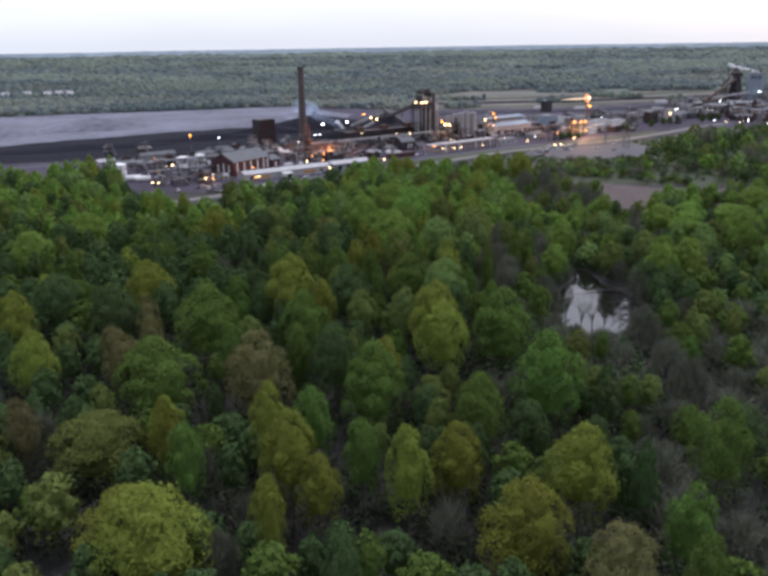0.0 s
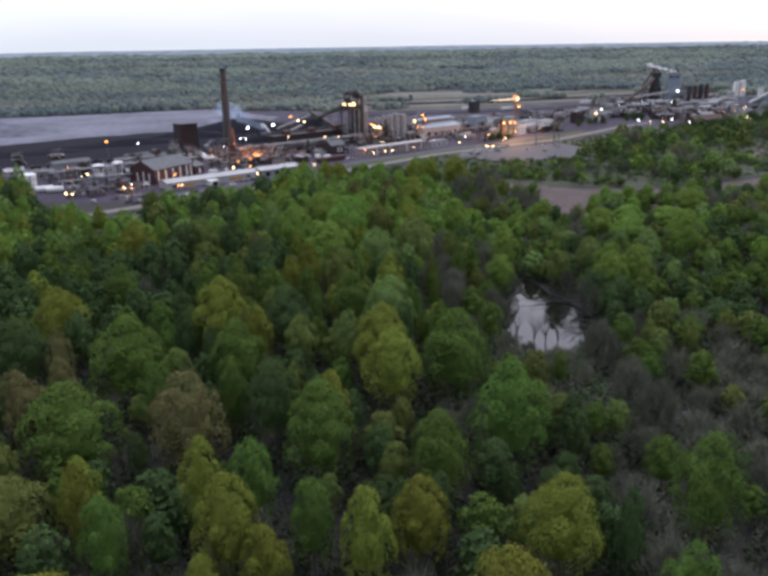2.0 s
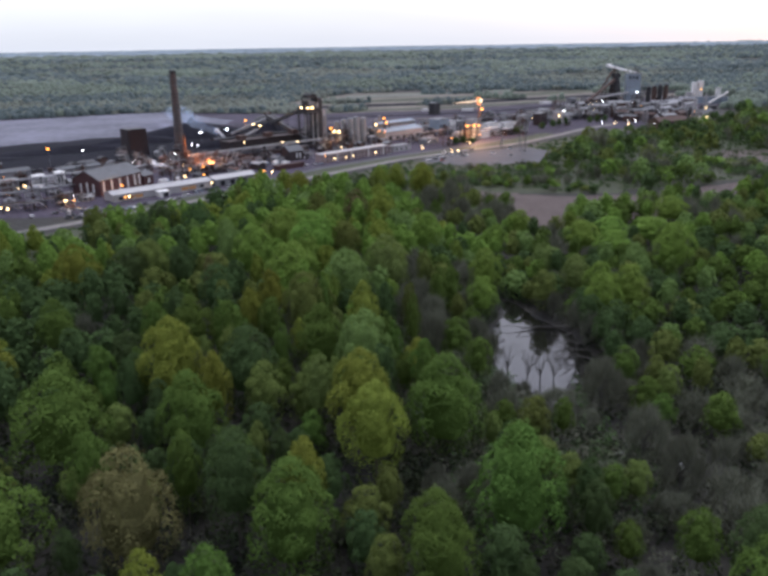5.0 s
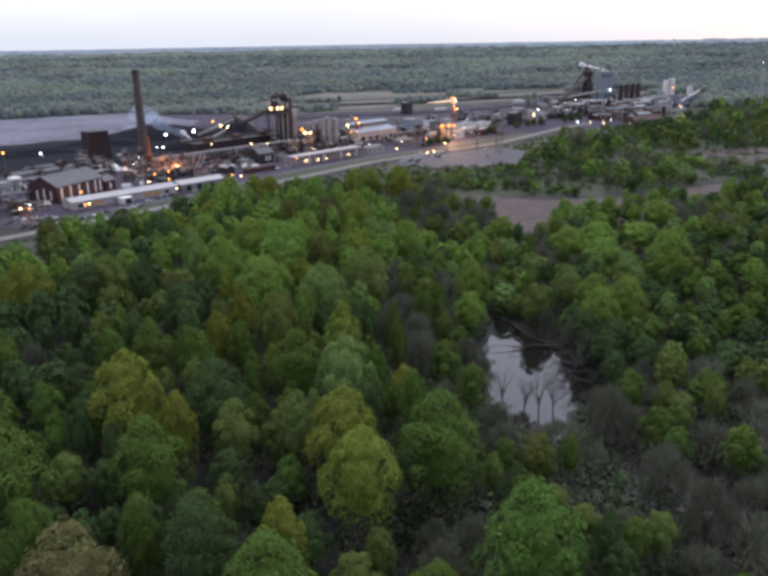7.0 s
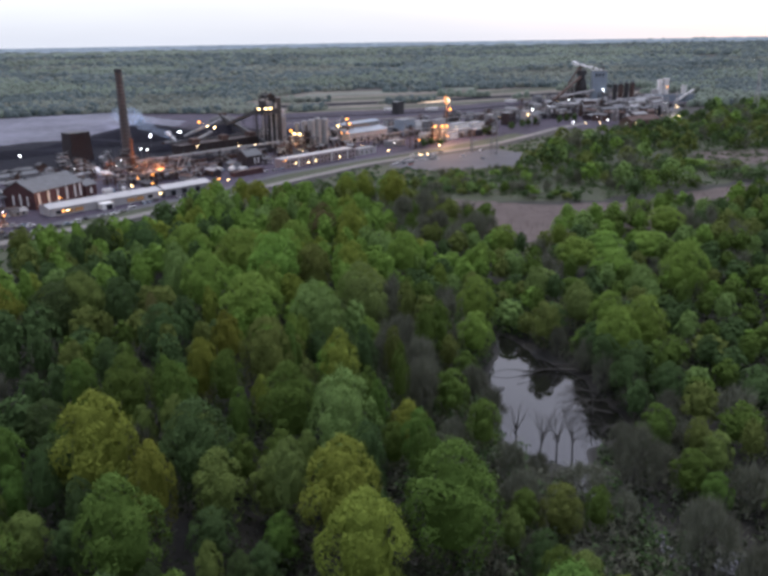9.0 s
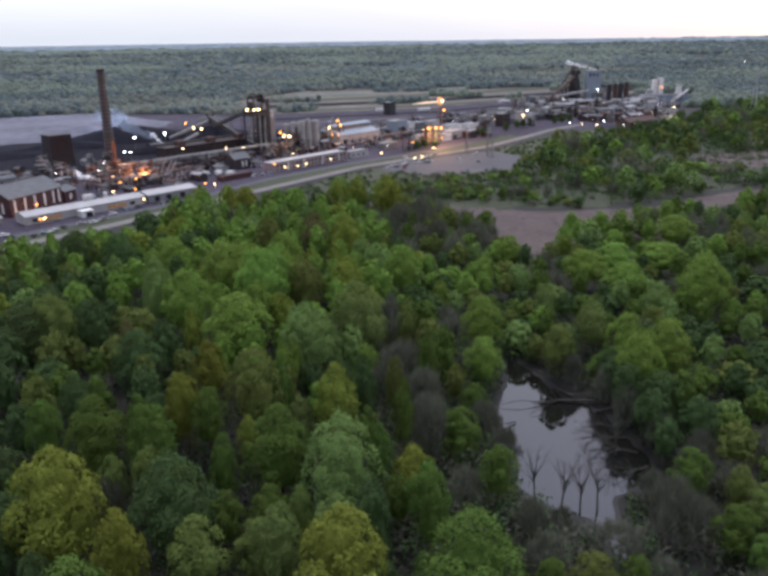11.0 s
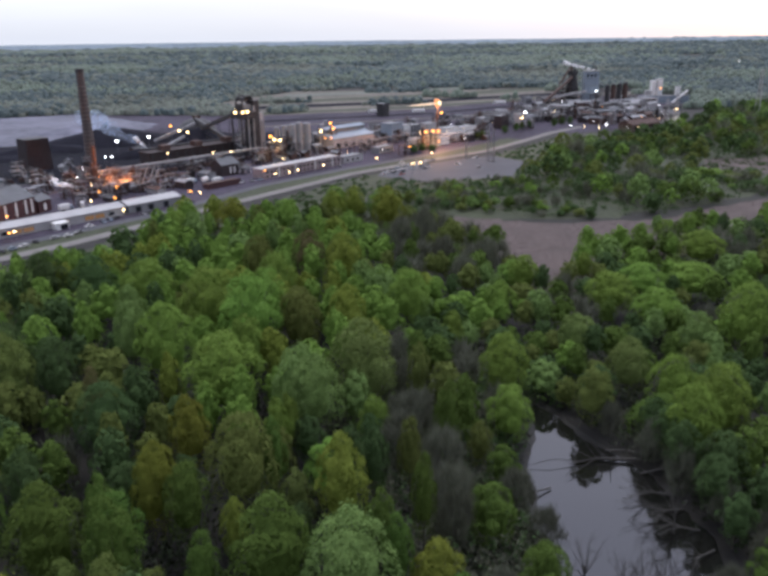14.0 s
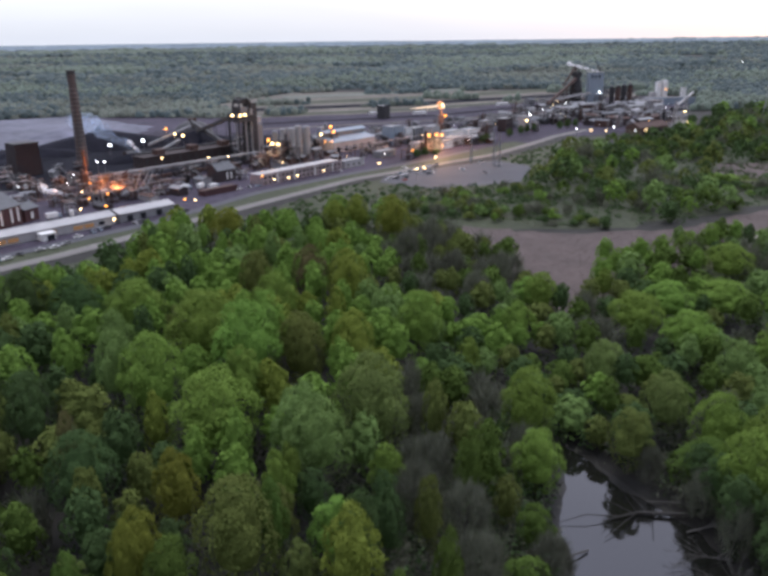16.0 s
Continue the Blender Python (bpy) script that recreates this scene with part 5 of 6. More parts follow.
fg.blob((-0.4, 0, 37.0), 2.5, 1.2, 14, 9, 0.30, rng=rg).blob((-1.6, 0.8, 38.4), 1.2, 1.5, 12, 8, 0.35, rng=rg)
part("flame", fg, FLAME, fl, "burning orange gas flame", smooth=True)
# Core pushed out of the flame, placed to show from the camera
part("flame_core", Geo().blob((-0.2, -1.7, 36.8), 1.7, 1.1, 12, 8, 0.2, rng=rg), glow("flame_core", (1.0, 0.80, 0.52), 2.6), fl, "pale hot blob on the flame's camera side", smooth=True)
# Smoke streak beside the flame; the flare's light on it is emission
tg = Geo()
tg.tube((-1, 0, 36.6), (-7, 4.6, 36.0), 0.7, 0.95, 9).tube((-7, 4.6, 36.0), (-15, 10, 35.6), 0.95, 0.7, 9).tube((-15, 10, 35.6), (-23, 15.6, 35.0), 0.7, 0.1, 9)
part("flame_tongue", tg, glow("smoke_streak_glow", (1.0, 0.74, 0.56), 1.25), fl, "pale streak of lit smoke beside the flame, made to glow", smooth=True)
for i, (x, y, h) in enumerate(((192, 764, 16), (200, 766, 15), (112, 806, 20), (118, 800, 16), (104, 790, 12), (205, 774, 12), (168, 738, 8), (178, 752, 9), (98, 760, 9), (135, 762, 8), (150, 770, 9))):
    frame_tower(x, y, 7, 6, h, 80 + i, (steel_rust, steel_dark, steel_grey)[i % 3], "steel process frame with pipes under amber lamps")
block("black_tower", 226, 1044, 11, 11, 15, steel_dark, "black square tower in the rear yard", "tower")
for i, (x, y, l) in enumerate(((222, 1098, 17), (276, 1082, 15), (120, 1190, 16), (420, 1160, 16))):
    hall("far_shed", x, y, l, 7, 2.6, 3.6, white_paint, tin_pale, "small white shed in the rear yard", "shed", 10, group="far sheds")

# Blast furnace quarter
bf = unit("furnace_house", 534, 1119, "tall pale blue clad furnace building", "building", turn=-14)
part("body", Geo().box(0, 0, 0, 20, 15, 43), tin_blue, bf)
part("roof", Geo().box(-0.4, -0.4, 43, 20.4, 15.4, 44), tin_grey, bf)
for z in (14, 24, 34):
    part("seam", Geo().box(-0.1, -0.15, z, 20.1, 0.0, z + 0.5), tin_grey, bf)
for k in range(3):
    part("louvre", Geo().box(3 + 5 * k, -0.14, 36, 5.5 + 5 * k, -0.02, 40), window_dark, bf)
part("vent_stack", Geo().tube((12, 6, 44), (12, 6, 55), 0.8, n=8).tube((16, 8, 44), (16, 8, 50), 1.2, n=8), steel_dark, bf)
fu = unit("blast_furnace", 524, 1136, "dark blast furnace with offtake pipes", "furnace", turn=20)
part("shell", Geo().tube((0, 0, 0), (0, 0, 20), 8, 9, 16).tube((0, 0, 20), (0, 0, 38), 9, 5, 16), steel_dark, fu)
part("top", Geo().box(-5, -5, 38, 5, 5, 44), steel_dark, fu)
part("uptake", Geo().path([(-3, 0, 42), (-3, 0, 52), (-26, 0, 26)], 1.3, 8), steel_rust, fu)
part("uptake", Geo().path([(3, 0, 42), (3, 0, 54), (-3, 0, 52)], 1.2, 8), steel_dark, fu)
for k in range(4):
    ob = unit("hot_blast_stove", 566 + 8 * k, 1112 - 2 * k, "dark rusty domed hot blast stove", "stove", "hot blast stoves")
    part("shell", Geo().tube((0, 0, 0), (0, 0, 23 + k), 3.4, 3.4, 14), steel_rust if k % 2 else steel_dark, ob)
    part("dome", Geo().blob((0, 0, 23 + k), 3.5, 0.9, 14, 8, 0.0), steel_dark, ob, smooth=True)
for i, (x, y, w, h) in enumerate(((500, 1120, 12, 22), (512, 1108, 10, 16), (486, 1110, 14, 14), (560, 1125, 12, 24), (590, 1120, 9, 16), (470, 1100, 12, 10), (516, 1128, 9, 34))):
    frame_tower(x, y, w, 9, h, 200 + i, steel_dark if i % 2 else steel_rust, "dark maroon steel frame round the furnace")
gallery((455, 1080, 6), (520, 1130, 34), "rusty skip bridge rising to the furnace top", steel_rust)
gallery((470, 1095, 10), (535, 1115, 16), "pale conveyor bridge beside the furnace", tin_pale, 2.5)
gallery((600, 1010, 6), (700, 1120, 12), "long pale conveyor beyond the sheds", tin_pale, 2.5)
wt = unit("white_tower", 648, 1130, "tall white twin-slab tower", "tower", turn=-14)
part("slab", Geo().box(0, 0, 0, 6, 10, 28), white_paint, wt)
part("slab", Geo().box(8, 1, 0, 15, 10, 30), white_paint, wt)
part("link", Geo().box(6, 2, 20, 8, 9, 29), tin_grey, wt)
part("annexe", Geo().box(-8, 1, 0, 0, 9, 14), tin_pale, wt)
block("white_block", 676, 1112, 6, 6, 20, white_paint, "slim white block beside the tower", "tower", -14)
block("blue_shed", 612, 1096, 70, 14, 9, tin_blue, "long low blue shed", "shed", -12)
QUARTER = [(478, 1180), (600, 1150), (690, 1130), (560, 950), (494, 850), (385, 885), (330, 905), (350, 985), (420, 1090)]
i = 0
while i < 85:
    x, y = rg.uniform(320, 700), rg.uniform(840, 1180)
    if not inside(x, y, QUARTER):
        continue
    i += 1
    l, w, h = rg.uniform(10, 38), rg.uniform(6, 12), rg.uniform(3, 8)
    hall("rolling_shed", x, y, l, w, h, h + 1.5, rg.choice((tin_grey, steel_rust, brick_dark, tin_pale, concrete, steel_dark)), rg.choice((tin_grey, slate, steel_rust, steel_grey, steel_dark, steel_dark, slate)), "weathered metal shed in the furnace quarter", "shed", rg.choice((36, 36, 30, 126, 20)), wins=(l * 0.25, l * 0.6), win_z=(1, 2.6), win_w=2.5, group="rolling sheds")
for i in range(26):
    x, y = rg.uniform(350, 640), rg.uniform(860, 1120)
    if inside(x, y, QUARTER):
        frame_tower(x, y, rg.uniform(5, 10), rg.uniform(5, 9), rg.uniform(7, 17), 120 + i, rg.choice((steel_dark, steel_rust, steel_grey)), "dark steel frame in the furnace quarter")
for k in range(5):
    pipe_bridge((330 + 30 * k, 900 + 22 * k), (430 + 45 * k, 985 + 30 * k), 5, 300 + k)
hall("rust_hall", 418, 806, 44, 16, 8, 12, steel_rust, steel_rust, "rust-red open shed with a pale roof edge", "shed", 20, wins=(8, 20, 32), win_z=(0.5, 6), win_w=5)
block("lit_yard_wall", 500, 868, 22, 3, 5, white_paint, "white wall under a bright lamp", "wall", 10)


def mast(x, y, h, label, w=1.6):
    paint = steel_grey if h < 30 else tin_pale
    ob = unit("lattice_mast", x, y, label, "mast", "lattice masts")
    for sx, sy in ((-1, -1), (1, -1), (1, 1), (-1, 1)):
        part("leg", Geo().tube((sx * w, sy * w, 0), (sx * w * 0.25, sy * w * 0.25, h), 0.14 if h < 30 else 0.34, 0.1 if h < 30 else 0.22, 5), paint, ob)
    k = int(h / 3)
    for i in range(k):
        g = Geo()
        f0, f1 = 1 - 0.75 * i / k, 1 - 0.75 * (i + 1) / k
        g.tube((-w * f0, -w * f0, h * i / k), (w * f1, -w * f1, h * (i + 1) / k), 0.07 if h < 30 else 0.15, n=4).tube((w * f0, -w * f0, h * i / k), (-w * f1, -w * f1, h * (i + 1) / k), 0.07 if h < 30 else 0.15, n=4)
        g.tube((w * f0, -w * f0, h * i / k), (w * f1, w * f1, h * (i + 1) / k), 0.07 if h < 30 else 0.15, n=4)
        part("cross_brace", g, paint, ob)
    for z in (0.78, 0.9):
        part("crossarm", Geo().tube((-w * 2.2, 0, h * z), (w * 2.2, 0, h * z), 0.12, n=4), paint, ob)
    return ob


for x, y, h in ((209, 704, 22), (221, 688, 26), (225, 687, 26), (473, 832, 30), (489, 839, 34), (620, 878, 54), (380, 800, 24)):
    mast(x, y, h, "grey steel lattice power mast", 1.2 if h < 30 else 2.8)

# Wagons, junk and small sheds that fill the yard
for a, b, k in (((-250, 640), (-110, 705), 13), ((-30, 705), (48, 758), 9), ((60, 745), (120, 790), 5), ((240, 905), (380, 960), 9), ((-230, 575), (-205, 585), 2)):
    for j in range(k):
        f = (j + 0.5) / k
        x, y = a[0] + (b[0] - a[0]) * f, a[1] + (b[1] - a[1]) * f
        ob = unit("rail_wagon", x, y, "dark rusty open rail wagon on the track", "wagon", "rail wagons", math.degrees(math.atan2(b[1] - a[1], b[0] - a[0])))
        part("tub", Geo().box(-4, -1.4, 1.1, 4, 1.4, 3.4), rg.choice((steel_rust, steel_dark, brick_dark)), ob)
        part("load", Geo().blob((0, 0, 3.2), 1.2, 0.6, 8, 5, 0.2, rng=rg), coal_dirt, ob)
        for wx in (-2.8, 2.8):
            part("bogie", Geo().box(wx - 0.9, -1.0, 0.2, wx + 0.9, 1.0, 1.1), steel_dark, ob)
COKE = [(-105, 615), (-60, 600), (30, 672), (120, 742), (200, 800), (180, 850), (110, 830), (60, 750), (-40, 700), (-100, 660)]
REAR = [(-60, 790), (40, 850), (130, 850), (200, 880), (330, 930), (300, 990), (120, 930), (30, 900), (-60, 850)]
EASTYARD = [(200, 785), (262, 800), (350, 872), (330, 930), (240, 880), (178, 858)]
LEFTYARD = [(-260, 640), (-110, 640), (-62, 700), (-70, 770), (-100, 780), (-140, 730), (-260, 690)]
for zone, many in ((COKE, 40), (REAR, 34), (EASTYARD, 26), (LEFTYARD, 26)):
    i = 0
    while i < many:
        x, y = rg.uniform(-260, 350), rg.uniform(600, 1000)
        if not inside(x, y, zone):
            continue
        i += 1
        if rg.random() < 0.5:
            l, h = rg.uniform(5, 14), rg.uniform(2.5, 5.5)
            hall("small_shed", x, y, l, rg.uniform(4, 8), h, h + 1, rg.choice((tin_grey, steel_rust, brick_dark, concrete, tin_pale)), rg.choice((tin_grey, slate, steel_rust, steel_dark)), "small sooty shed in the coke yard", "shed", rg.choice((36, 126)), wins=(l * 0.5,), win_z=(0.6, 2.0), win_w=1.6, group="small sheds")
        else:
            frame_tower(x, y, rg.uniform(4, 8), rg.uniform(3, 6), rg.uniform(4, 11), 400 + i, rg.choice((steel_dark, steel_dark, steel_rust)), "sooty steel frame with pipes in the coke yard")
for k in range(60):
    x, y = (rg.uniform(-220, -105), rg.uniform(512, 640)) if k < 26 else (rg.uniform(-70, 120), rg.uniform(600, 760))
    if k >= 26 and not inside(x, y, COKE):
        continue
    g = Geo()
    for j in range(7):
        a2 = rg.uniform(0, 6.28)
        px, py, ln = rg.uniform(-3, 3), rg.uniform(-3, 3), rg.uniform(1, 3)
        if j % 2:
            g.tube((px, py, rg.uniform(0.1, 0.6)), (px + ln * math.cos(a2), py + ln * math.sin(a2), rg.uniform(0.3, 1.6)), 0.2, n=5)
        else:
            g.box(px, py, 0, px + ln * 0.6, py + rg.uniform(0.8, 1.8), rg.uniform(0.6, 1.8))
    ob = new("scrap_pile", g.mesh("scrap_pile", rg.choice((steel_rust, tin_grey, tin_pale, steel_dark, concrete))))
    ob.matrix_world = pose(x, y, 0, 0, 0, rg.uniform(0, 360))
    tagged(ob, "loose pile of scrap metal on the yard", "scrap", "scrap piles", "stuff")

# More steelwork and pipes in the open spots between the buildings
bpy.context.view_layer.update()
solid = []
for ob in bpy.data.objects:
    if ob.type == "MESH" and ob.dimensions.z > 2.5 and max(ob.dimensions.x, ob.dimensions.y) < 120:
        box = [ob.matrix_world @ Vector(c) for c in ob.bound_box]
        xs, ys = [c.x for c in box], [c.y for c in box]
        if min(ys) > 480 and max(ys) < 1250:
            solid.append((min(xs), min(ys), max(xs), max(ys)))
PLANT = [(-190, 530), (-118, 524), (-60, 585), (0, 640), (60, 702), (150, 755), (250, 815), (350, 905), (480, 900), (600, 1060), (520, 1150), (420, 1080), (300, 950), (170, 880), (70, 770), (-20, 700), (-90, 690), (-210, 640)]
built = 0
for k in range(4000):
    x, y = rg.uniform(-210, 600), rg.uniform(520, 1150)
    w, d = rg.uniform(4, 9), rg.uniform(3.5, 7)
    if built >= 62 or not inside(x, y, PLANT):
        continue
    if any(a - 5 - w / 2 < x < c + 5 + w / 2 and b - 5 - d / 2 < y < e + 5 + d / 2 for a, b, c, e in solid):
        continue
    frame_tower(x, y, w, d, rg.uniform(4, 11) if y < 900 else rg.uniform(6, 17), 200 + k, rg.choice((steel_rust, steel_dark, steel_dark, steel_grey)), "low open steel frame crowded with pipes and vessels")
    solid.append((x - w, y - d, x + w, y + d))
    built += 1

# Lamps: place, height
for mat, rows in (
        (COOL, ((-63, 814, 12), (-38, 835, 12), (-66, 746, 9), (-61, 744, 9), (356, 813, 9), (391, 808, 10), (400, 785, 9), (548, 1112, 18), (356, 919, 12), (470, 1060, 10), (-165, 766, 5))),
        (WARM, ((-5, 842, 14), (-12, 856, 14), (-57, 700, 7), (14, 736, 10), (35, 775, 36), (41, 773, 36), (45, 776, 36), (62, 742, 17), (66, 738, 17), (107, 786, 17), (54, 663, 4), (64, 667, 4), (71, 673, 4), (92, 688, 4), (134, 694, 6),
                (176, 690, 9), (150, 651, 8), (156, 653, 8), (-60, 598, 5), (-89, 536, 4), (-40, 572, 4), (2, 615, 3), (330, 870, 12), (364, 801, 9), (375, 793, 9), (411, 785, 9))),
        (WARM, ((504, 860, 16), (486, 828, 9), (-160, 570, 8), (-125, 526, 5), (-160, 517, 4), (-155, 514, 4), (510, 862, 5), (28, 742, 9), (-20, 742, 10))),
        (AMBER, ((-20, 880, 16), (59, 740, 20), (117, 796, 22), (119, 794, 18), (110, 785, 11), (115, 783, 11), (46, 660, 7), (211, 773, 30), (193, 760, 16), (200, 762, 16), (204, 760, 16), (171, 734, 8), (-58, 622, 6), (-47, 603, 5),
                 (-4, 620, 3), (449, 840, 10), (655, 1120, 18), (-180, 711, 14), (-120, 526, 5), (-97, 560, 7), (-91, 534, 4), (-166, 552, 6), (-64, 680, 5), (-50, 645, 4), (210, 776, 5)))):
    for x, y, h in rows:
        lamp(x, y, h, mat, 1.05 if h >= 12 else 0.6)


# Small lights on walls and frames across the works
SITE = [(-190, 520), (-110, 510), (-40, 590), (60, 690), (250, 800), (340, 880), (400, 880), (490, 860), (640, 1080), (520, 1150), (420, 1080), (330, 960), (180, 880), (60, 830), (-40, 760), (-100, 690), (-200, 640)]
count = 0
while count < 56:
    x, y = rg.uniform(-200, 640), rg.uniform(510, 1150)
    if inside(x, y, SITE):
        lamp(x, y, rg.uniform(3.5, 9), rg.choice((WARM, WARM, COOL, AMBER)), rg.uniform(0.22, 0.42))
        count += 1

# Light that the strongest lamps and the flame throw on the steelwork
for x, y, z, power, colour in ((-62, 676, 6, 42000, (1.0, 0.32, 0.08)), (-44, 647, 8, 30000, (1.0, 0.32, 0.08)), (213, 786, 38, 120000, (1.0, 0.42, 0.16)), (200, 758, 10, 36000, (1.0, 0.55, 0.28)), (112, 780, 14, 6000, (1.0, 0.50, 0.2)),
                               (62, 736, 14, 9000, (1.0, 0.62, 0.3)), (-96, 556, 7, 5000, (1.0, 0.5, 0.2)), (-122, 524, 5, 2500, (1.0, 0.5, 0.2)), (-20, 876, 16, 8000, (1.0, 0.5, 0.2)), (505, 858, 8, 4000, (1.0, 0.8, 0.55))):
    d = bpy.data.lights.new("lamp_light", "POINT")
    d.energy, d.color, d.shadow_soft_size = power, colour, 0.6
    new("lamp_light", d).location = (x, y, z)


# Far houses among the woods, and one distant lamp
for i, (x, y) in enumerate(((-790, 1480), (-765, 1500), (-735, 1490), (-700, 1510), (-655, 1500), (-640, 1520), (-610, 1500))):
    hall("far_house", x, y, 14, 9, 9, 13, white_paint, tin_pale, "small white house far off among the trees", "house", 10 * i, wins=(3, 7, 11), win_z=(5, 7), win_w=1.2, group="far houses")
lamp(1431, 1936, 18, COOL, 0.9)


# Vehicles
def car(paint, name="car", label="parked car", l=4.5, w=1.8, h=1.45):
    ob = thing(name, pose(0, -200, 0), label, "car", "parked cars")
    g = Geo()
    prof = [(-l / 2, 0.35), (l / 2, 0.35), (l / 2, 0.75), (l * 0.28, 0.85), (-l * 0.42, 0.9), (-l / 2, 0.8)]
    k = len(prof)
    g.add([(x, y, z) for y in (-w / 2, w / 2) for x, z in prof], [tuple(range(k)), tuple(range(2 * k - 1, k - 1, -1))] + [(i, k + i, k + (i + 1) % k, (i + 1) % k) for i in range(k)])
    part("body", g, paint, ob)
    c = Geo().add([(-l * 0.4, -w * 0.46, 0.86), (l * 0.24, -w * 0.46, 0.86), (l * 0.24, w * 0.46, 0.86), (-l * 0.4, w * 0.46, 0.86), (-l * 0.28, -w * 0.38, h), (l * 0.06, -w * 0.38, h), (l * 0.06, w * 0.38, h), (-l * 0.28, w * 0.38, h)],
                  [(4, 5, 6, 7), (0, 1, 5, 4), (1, 2, 6, 5), (2, 3, 7, 6), (3, 0, 4, 7)])
    part("cabin", c, window_dark, ob, "dark car windows")
    part("roof", Geo().box(-l * 0.28, -w * 0.38, h, l * 0.06, w * 0.38, h + 0.05), paint, ob)
    for x in (-l * 0.3, l * 0.3):
        for y in (-w / 2, w / 2):
            part("wheel", Geo().tube((x, y - 0.1, 0.33), (x, y + 0.1, 0.33), 0.33, n=10), rubber, ob)
    return ob


paints = [("white", white_paint), ("silver grey", tin_pale), ("dark", steel_dark), ("red", red_paint), ("blue grey", tin_blue)]
masters = [car(m, label=nm + " car parked on the works ground") for nm, m in paints]
lot = [(132, 659, 0), (138, 660, 2), (145, 661, 2), (142, 652, 3), (155, 700, 0), (159, 678, 0), (165, 681, 1), (165, 672, 2), (169, 677, 0), (164, 695, 0), (170, 698, 0), (194, 681, 0), (218, 706, 0), (205, 664, 1), (106, 700, 1), (146, 678, 4), (224, 685, 1), (137, 666, 0), (141, 669, 1), (146, 672, 0), (150, 675, 0), (154, 684, 1), (158, 687, 0), (163, 689, 0), (172, 690, 1), (176, 703, 0), (182, 706, 1)]
yard = [(-56, 552, 0), (-50, 560, 4), (-47, 564, 4), (-44, 568, 2), (-30, 574, 1), (-27, 577, 2), (-9, 592, 0), (-4, 597, 2), (-70, 531, 1), (-64, 534, 0), (-78, 526, 2), (-60, 540, 1), (30, 654, 0), (37, 658, 1), (43, 660, 4), (-8, 660, 0), (-120, 508, 1), (-128, 510, 2), (-140, 506, 0), (-110, 514, 2), (-122, 518, 0), (-118, 521, 2), (-114, 518, 1), (-109, 519, 4), (-105, 516, 0), (-101, 512, 2), (-116, 504, 2), (-111, 502, 1), (-106, 500, 2), (-100, 503, 0), (-95, 507, 1), (-90, 511, 2), (-86, 515, 4), (-82, 519, 0), (-118, 497, 2), (-112, 495, 2), (-97, 497, 3)]
used = set()
for x, y, k in lot + yard:
    m = pose(x, y, 0.25, 0, 0, AXIS + rg.choice((0, 90, 84, 180)))
    if k in used:
        copy_thing(masters[k], m)
    else:
        masters[k].matrix_world = m
        used.add(k)
for x, y, t in ((-4, 664, 20), (6, 666, 60), (14, 662, 36), (-75, 600, 30), (-66, 605, 100)):
    ob = unit("lorry", x, y, "pale box lorry parked in the yard", "lorry", "lorries", t)
    part("box", Geo().box(-3.5, -1.2, 1.0, 2.5, 1.2, 3.6), white_paint, ob)
    part("cab", Geo().box(2.7, -1.1, 0.6, 4.4, 1.1, 2.6), tin_blue, ob)
    for wx in (-2.5, -1.2, 3.4):
        for wy in (-1.1, 1.1):
            part("wheel", Geo().tube((wx, wy - 0.15, 0.5), (wx, wy + 0.15, 0.5), 0.5, n=10), rubber, ob)


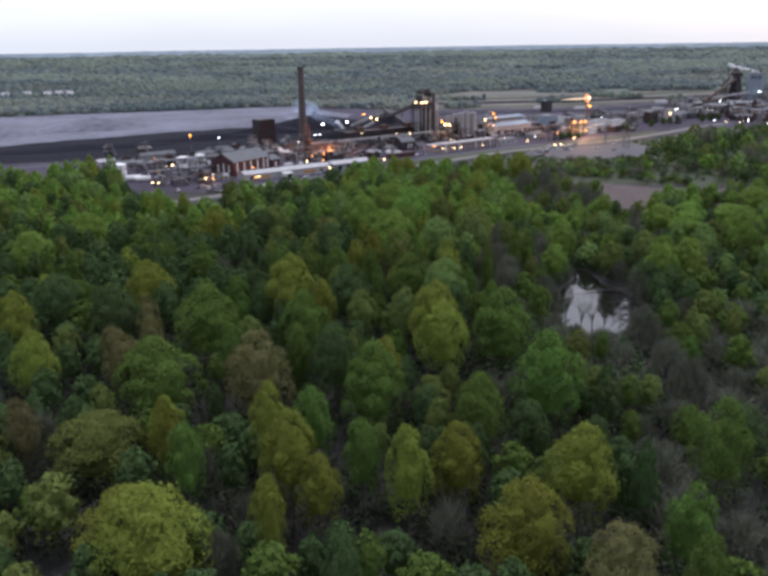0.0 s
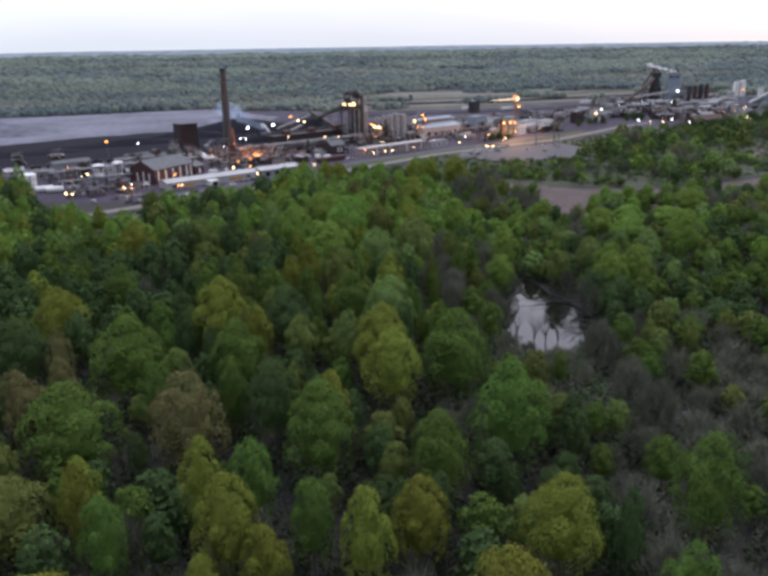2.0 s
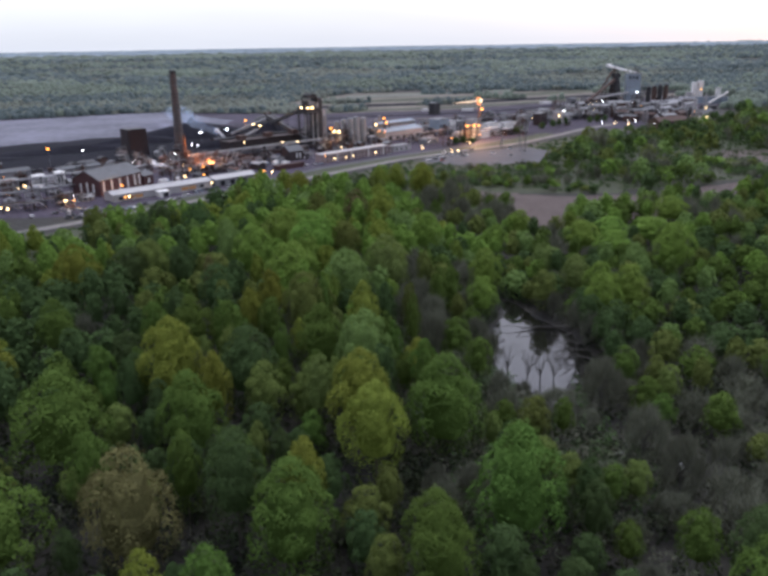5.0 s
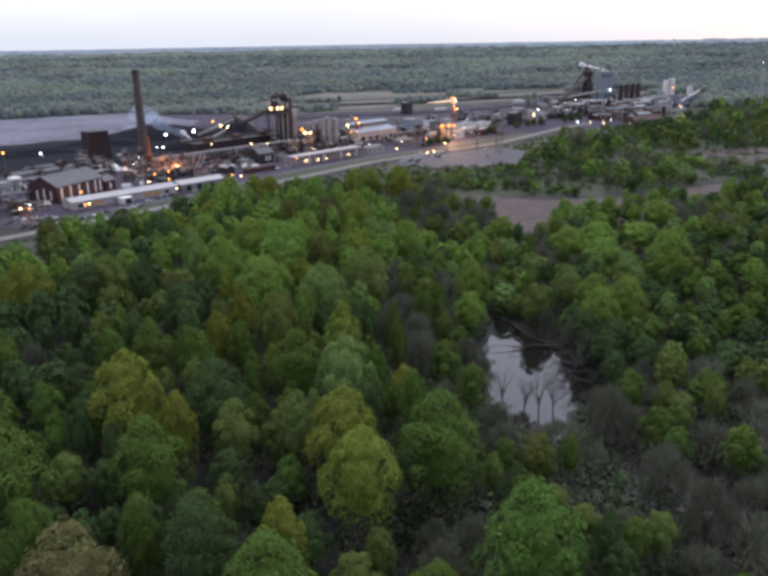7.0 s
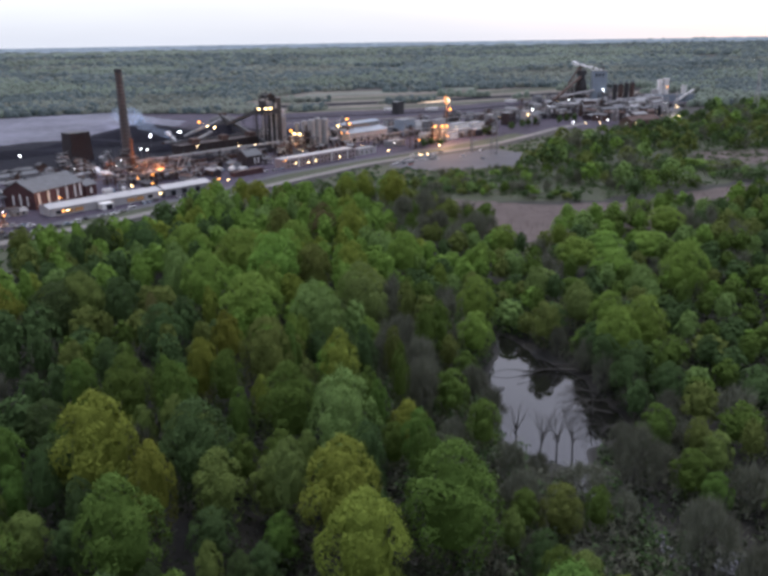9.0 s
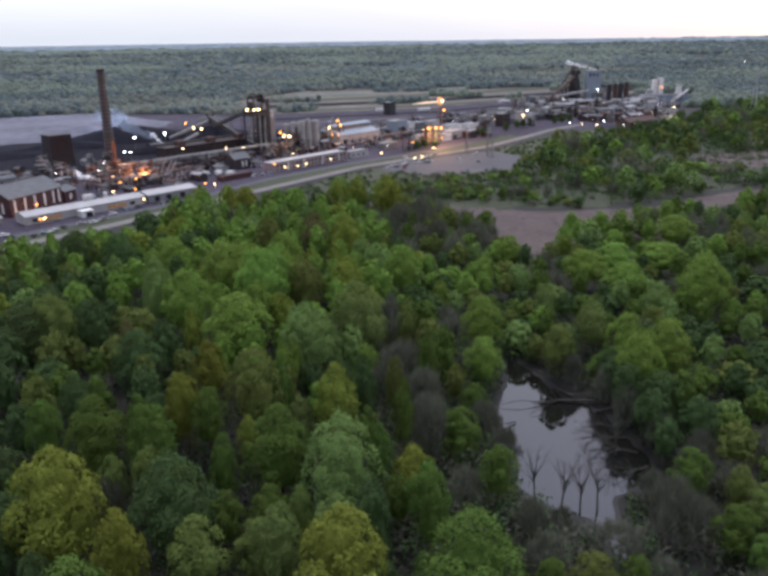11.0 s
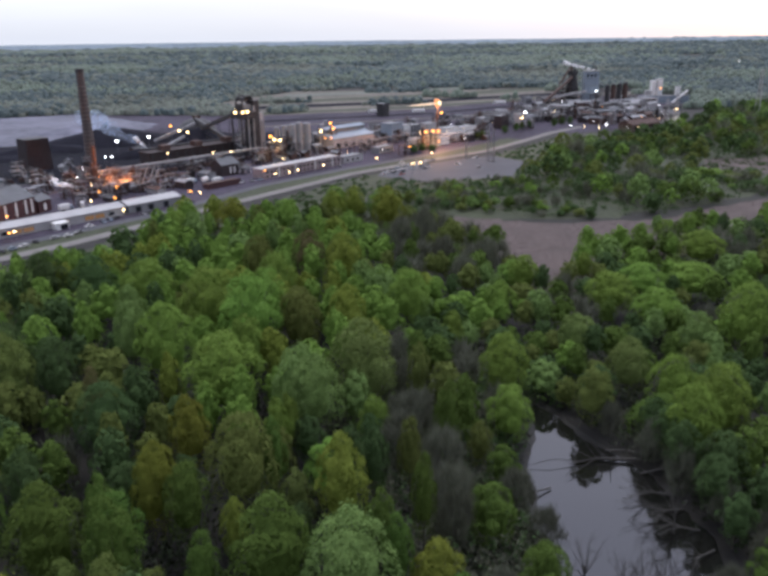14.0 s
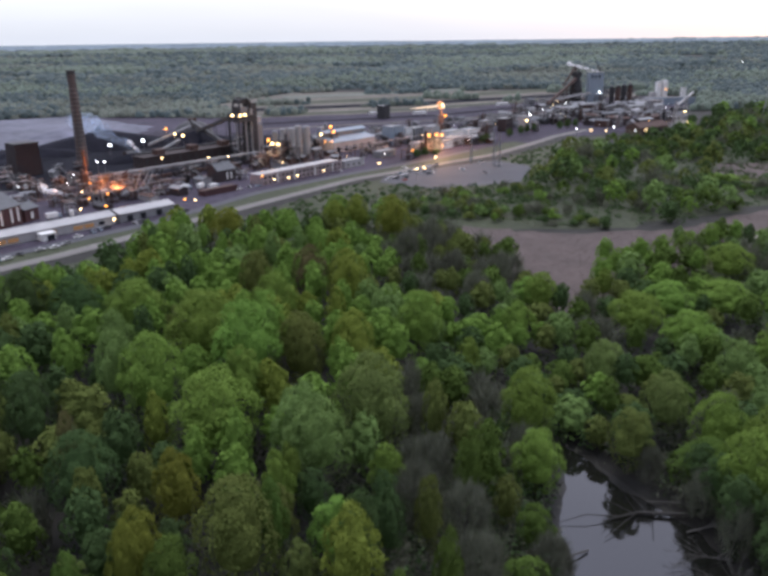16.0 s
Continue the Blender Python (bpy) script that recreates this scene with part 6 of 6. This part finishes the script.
# Steam and smoke as thin drifting puffs
def puff_material(name, colour, alpha):
    m = bpy.data.materials.new(name)
    m.use_nodes = True
    n, l = m.node_tree.nodes, m.node_tree.links
    b = n["Principled BSDF"]
    b.inputs["Base Color"].default_value = (*colour, 1)
    b.inputs["Roughness"].default_value = 1.0
    b.inputs["Specular IOR Level"].default_value = 0.0
    t, r, geo = n.new("ShaderNodeTexNoise"), n.new("ShaderNodeMapRange"), n.new("ShaderNodeNewGeometry")
    t.inputs["Scale"].default_value, t.inputs["Detail"].default_value = 0.35, 4
    r.inputs["From Min"].default_value, r.inputs["From Max"].default_value = 0.35, 0.65
    r.inputs["To Min"].default_value, r.inputs["To Max"].default_value = 0.0, alpha
    l.new(geo.outputs["Position"], t.inputs["Vector"])
    l.new(t.outputs["Fac"], r.inputs["Value"])
    l.new(r.outputs[0], b.inputs["Alpha"])
    return m


steam_white, smoke_blue = puff_material("steam_white", (0.9, 0.9, 0.92), 0.9), puff_material("smoke_blue", (0.60, 0.74, 0.95), 0.15)
for name, mat, a, b, r0, r1, k, label in (
        ("steam_plume", steam_white, (545, 1115, 45), (512, 1140, 55), 1.3, 3.2, 14, "white steam plume over the furnace roof"),
        ("steam_plume", steam_white, (-92, 668, 5), (-72, 650, 3), 2.2, 1.4, 16, "low white steam beside the tracks"),
        ("steam_plume", steam_white, (-106, 690, 3), (-92, 680, 5), 1.6, 2.4, 9, "low white steam beside the tracks"),
        ("steam_plume", steam_white, (-38, 790, 8), (-46, 800, 15), 0.8, 2.2, 6, "thin white steam over the ovens"),
        ("smoke_plume", smoke_blue, (-40, 800, 9), (-96, 880, 30), 2.5, 11, 14, "thin bluish smoke drifting over the coal heap")):
    g = Geo()
    for i in range(k):
        f = (i + rg.random()) / k
        r = r0 + (r1 - r0) * f
        g.blob([a[j] + (b[j] - a[j]) * f + rg.uniform(-0.25, 0.25) * r for j in range(3)], r * rg.uniform(0.7, 1.1), 0.8, 10, 7, 0.2, rng=rg)
    ob = tagged(new(name, g.mesh(name, mat, smooth=True)), label, "steam", kind="stuff")
    ob.visible_shadow = False
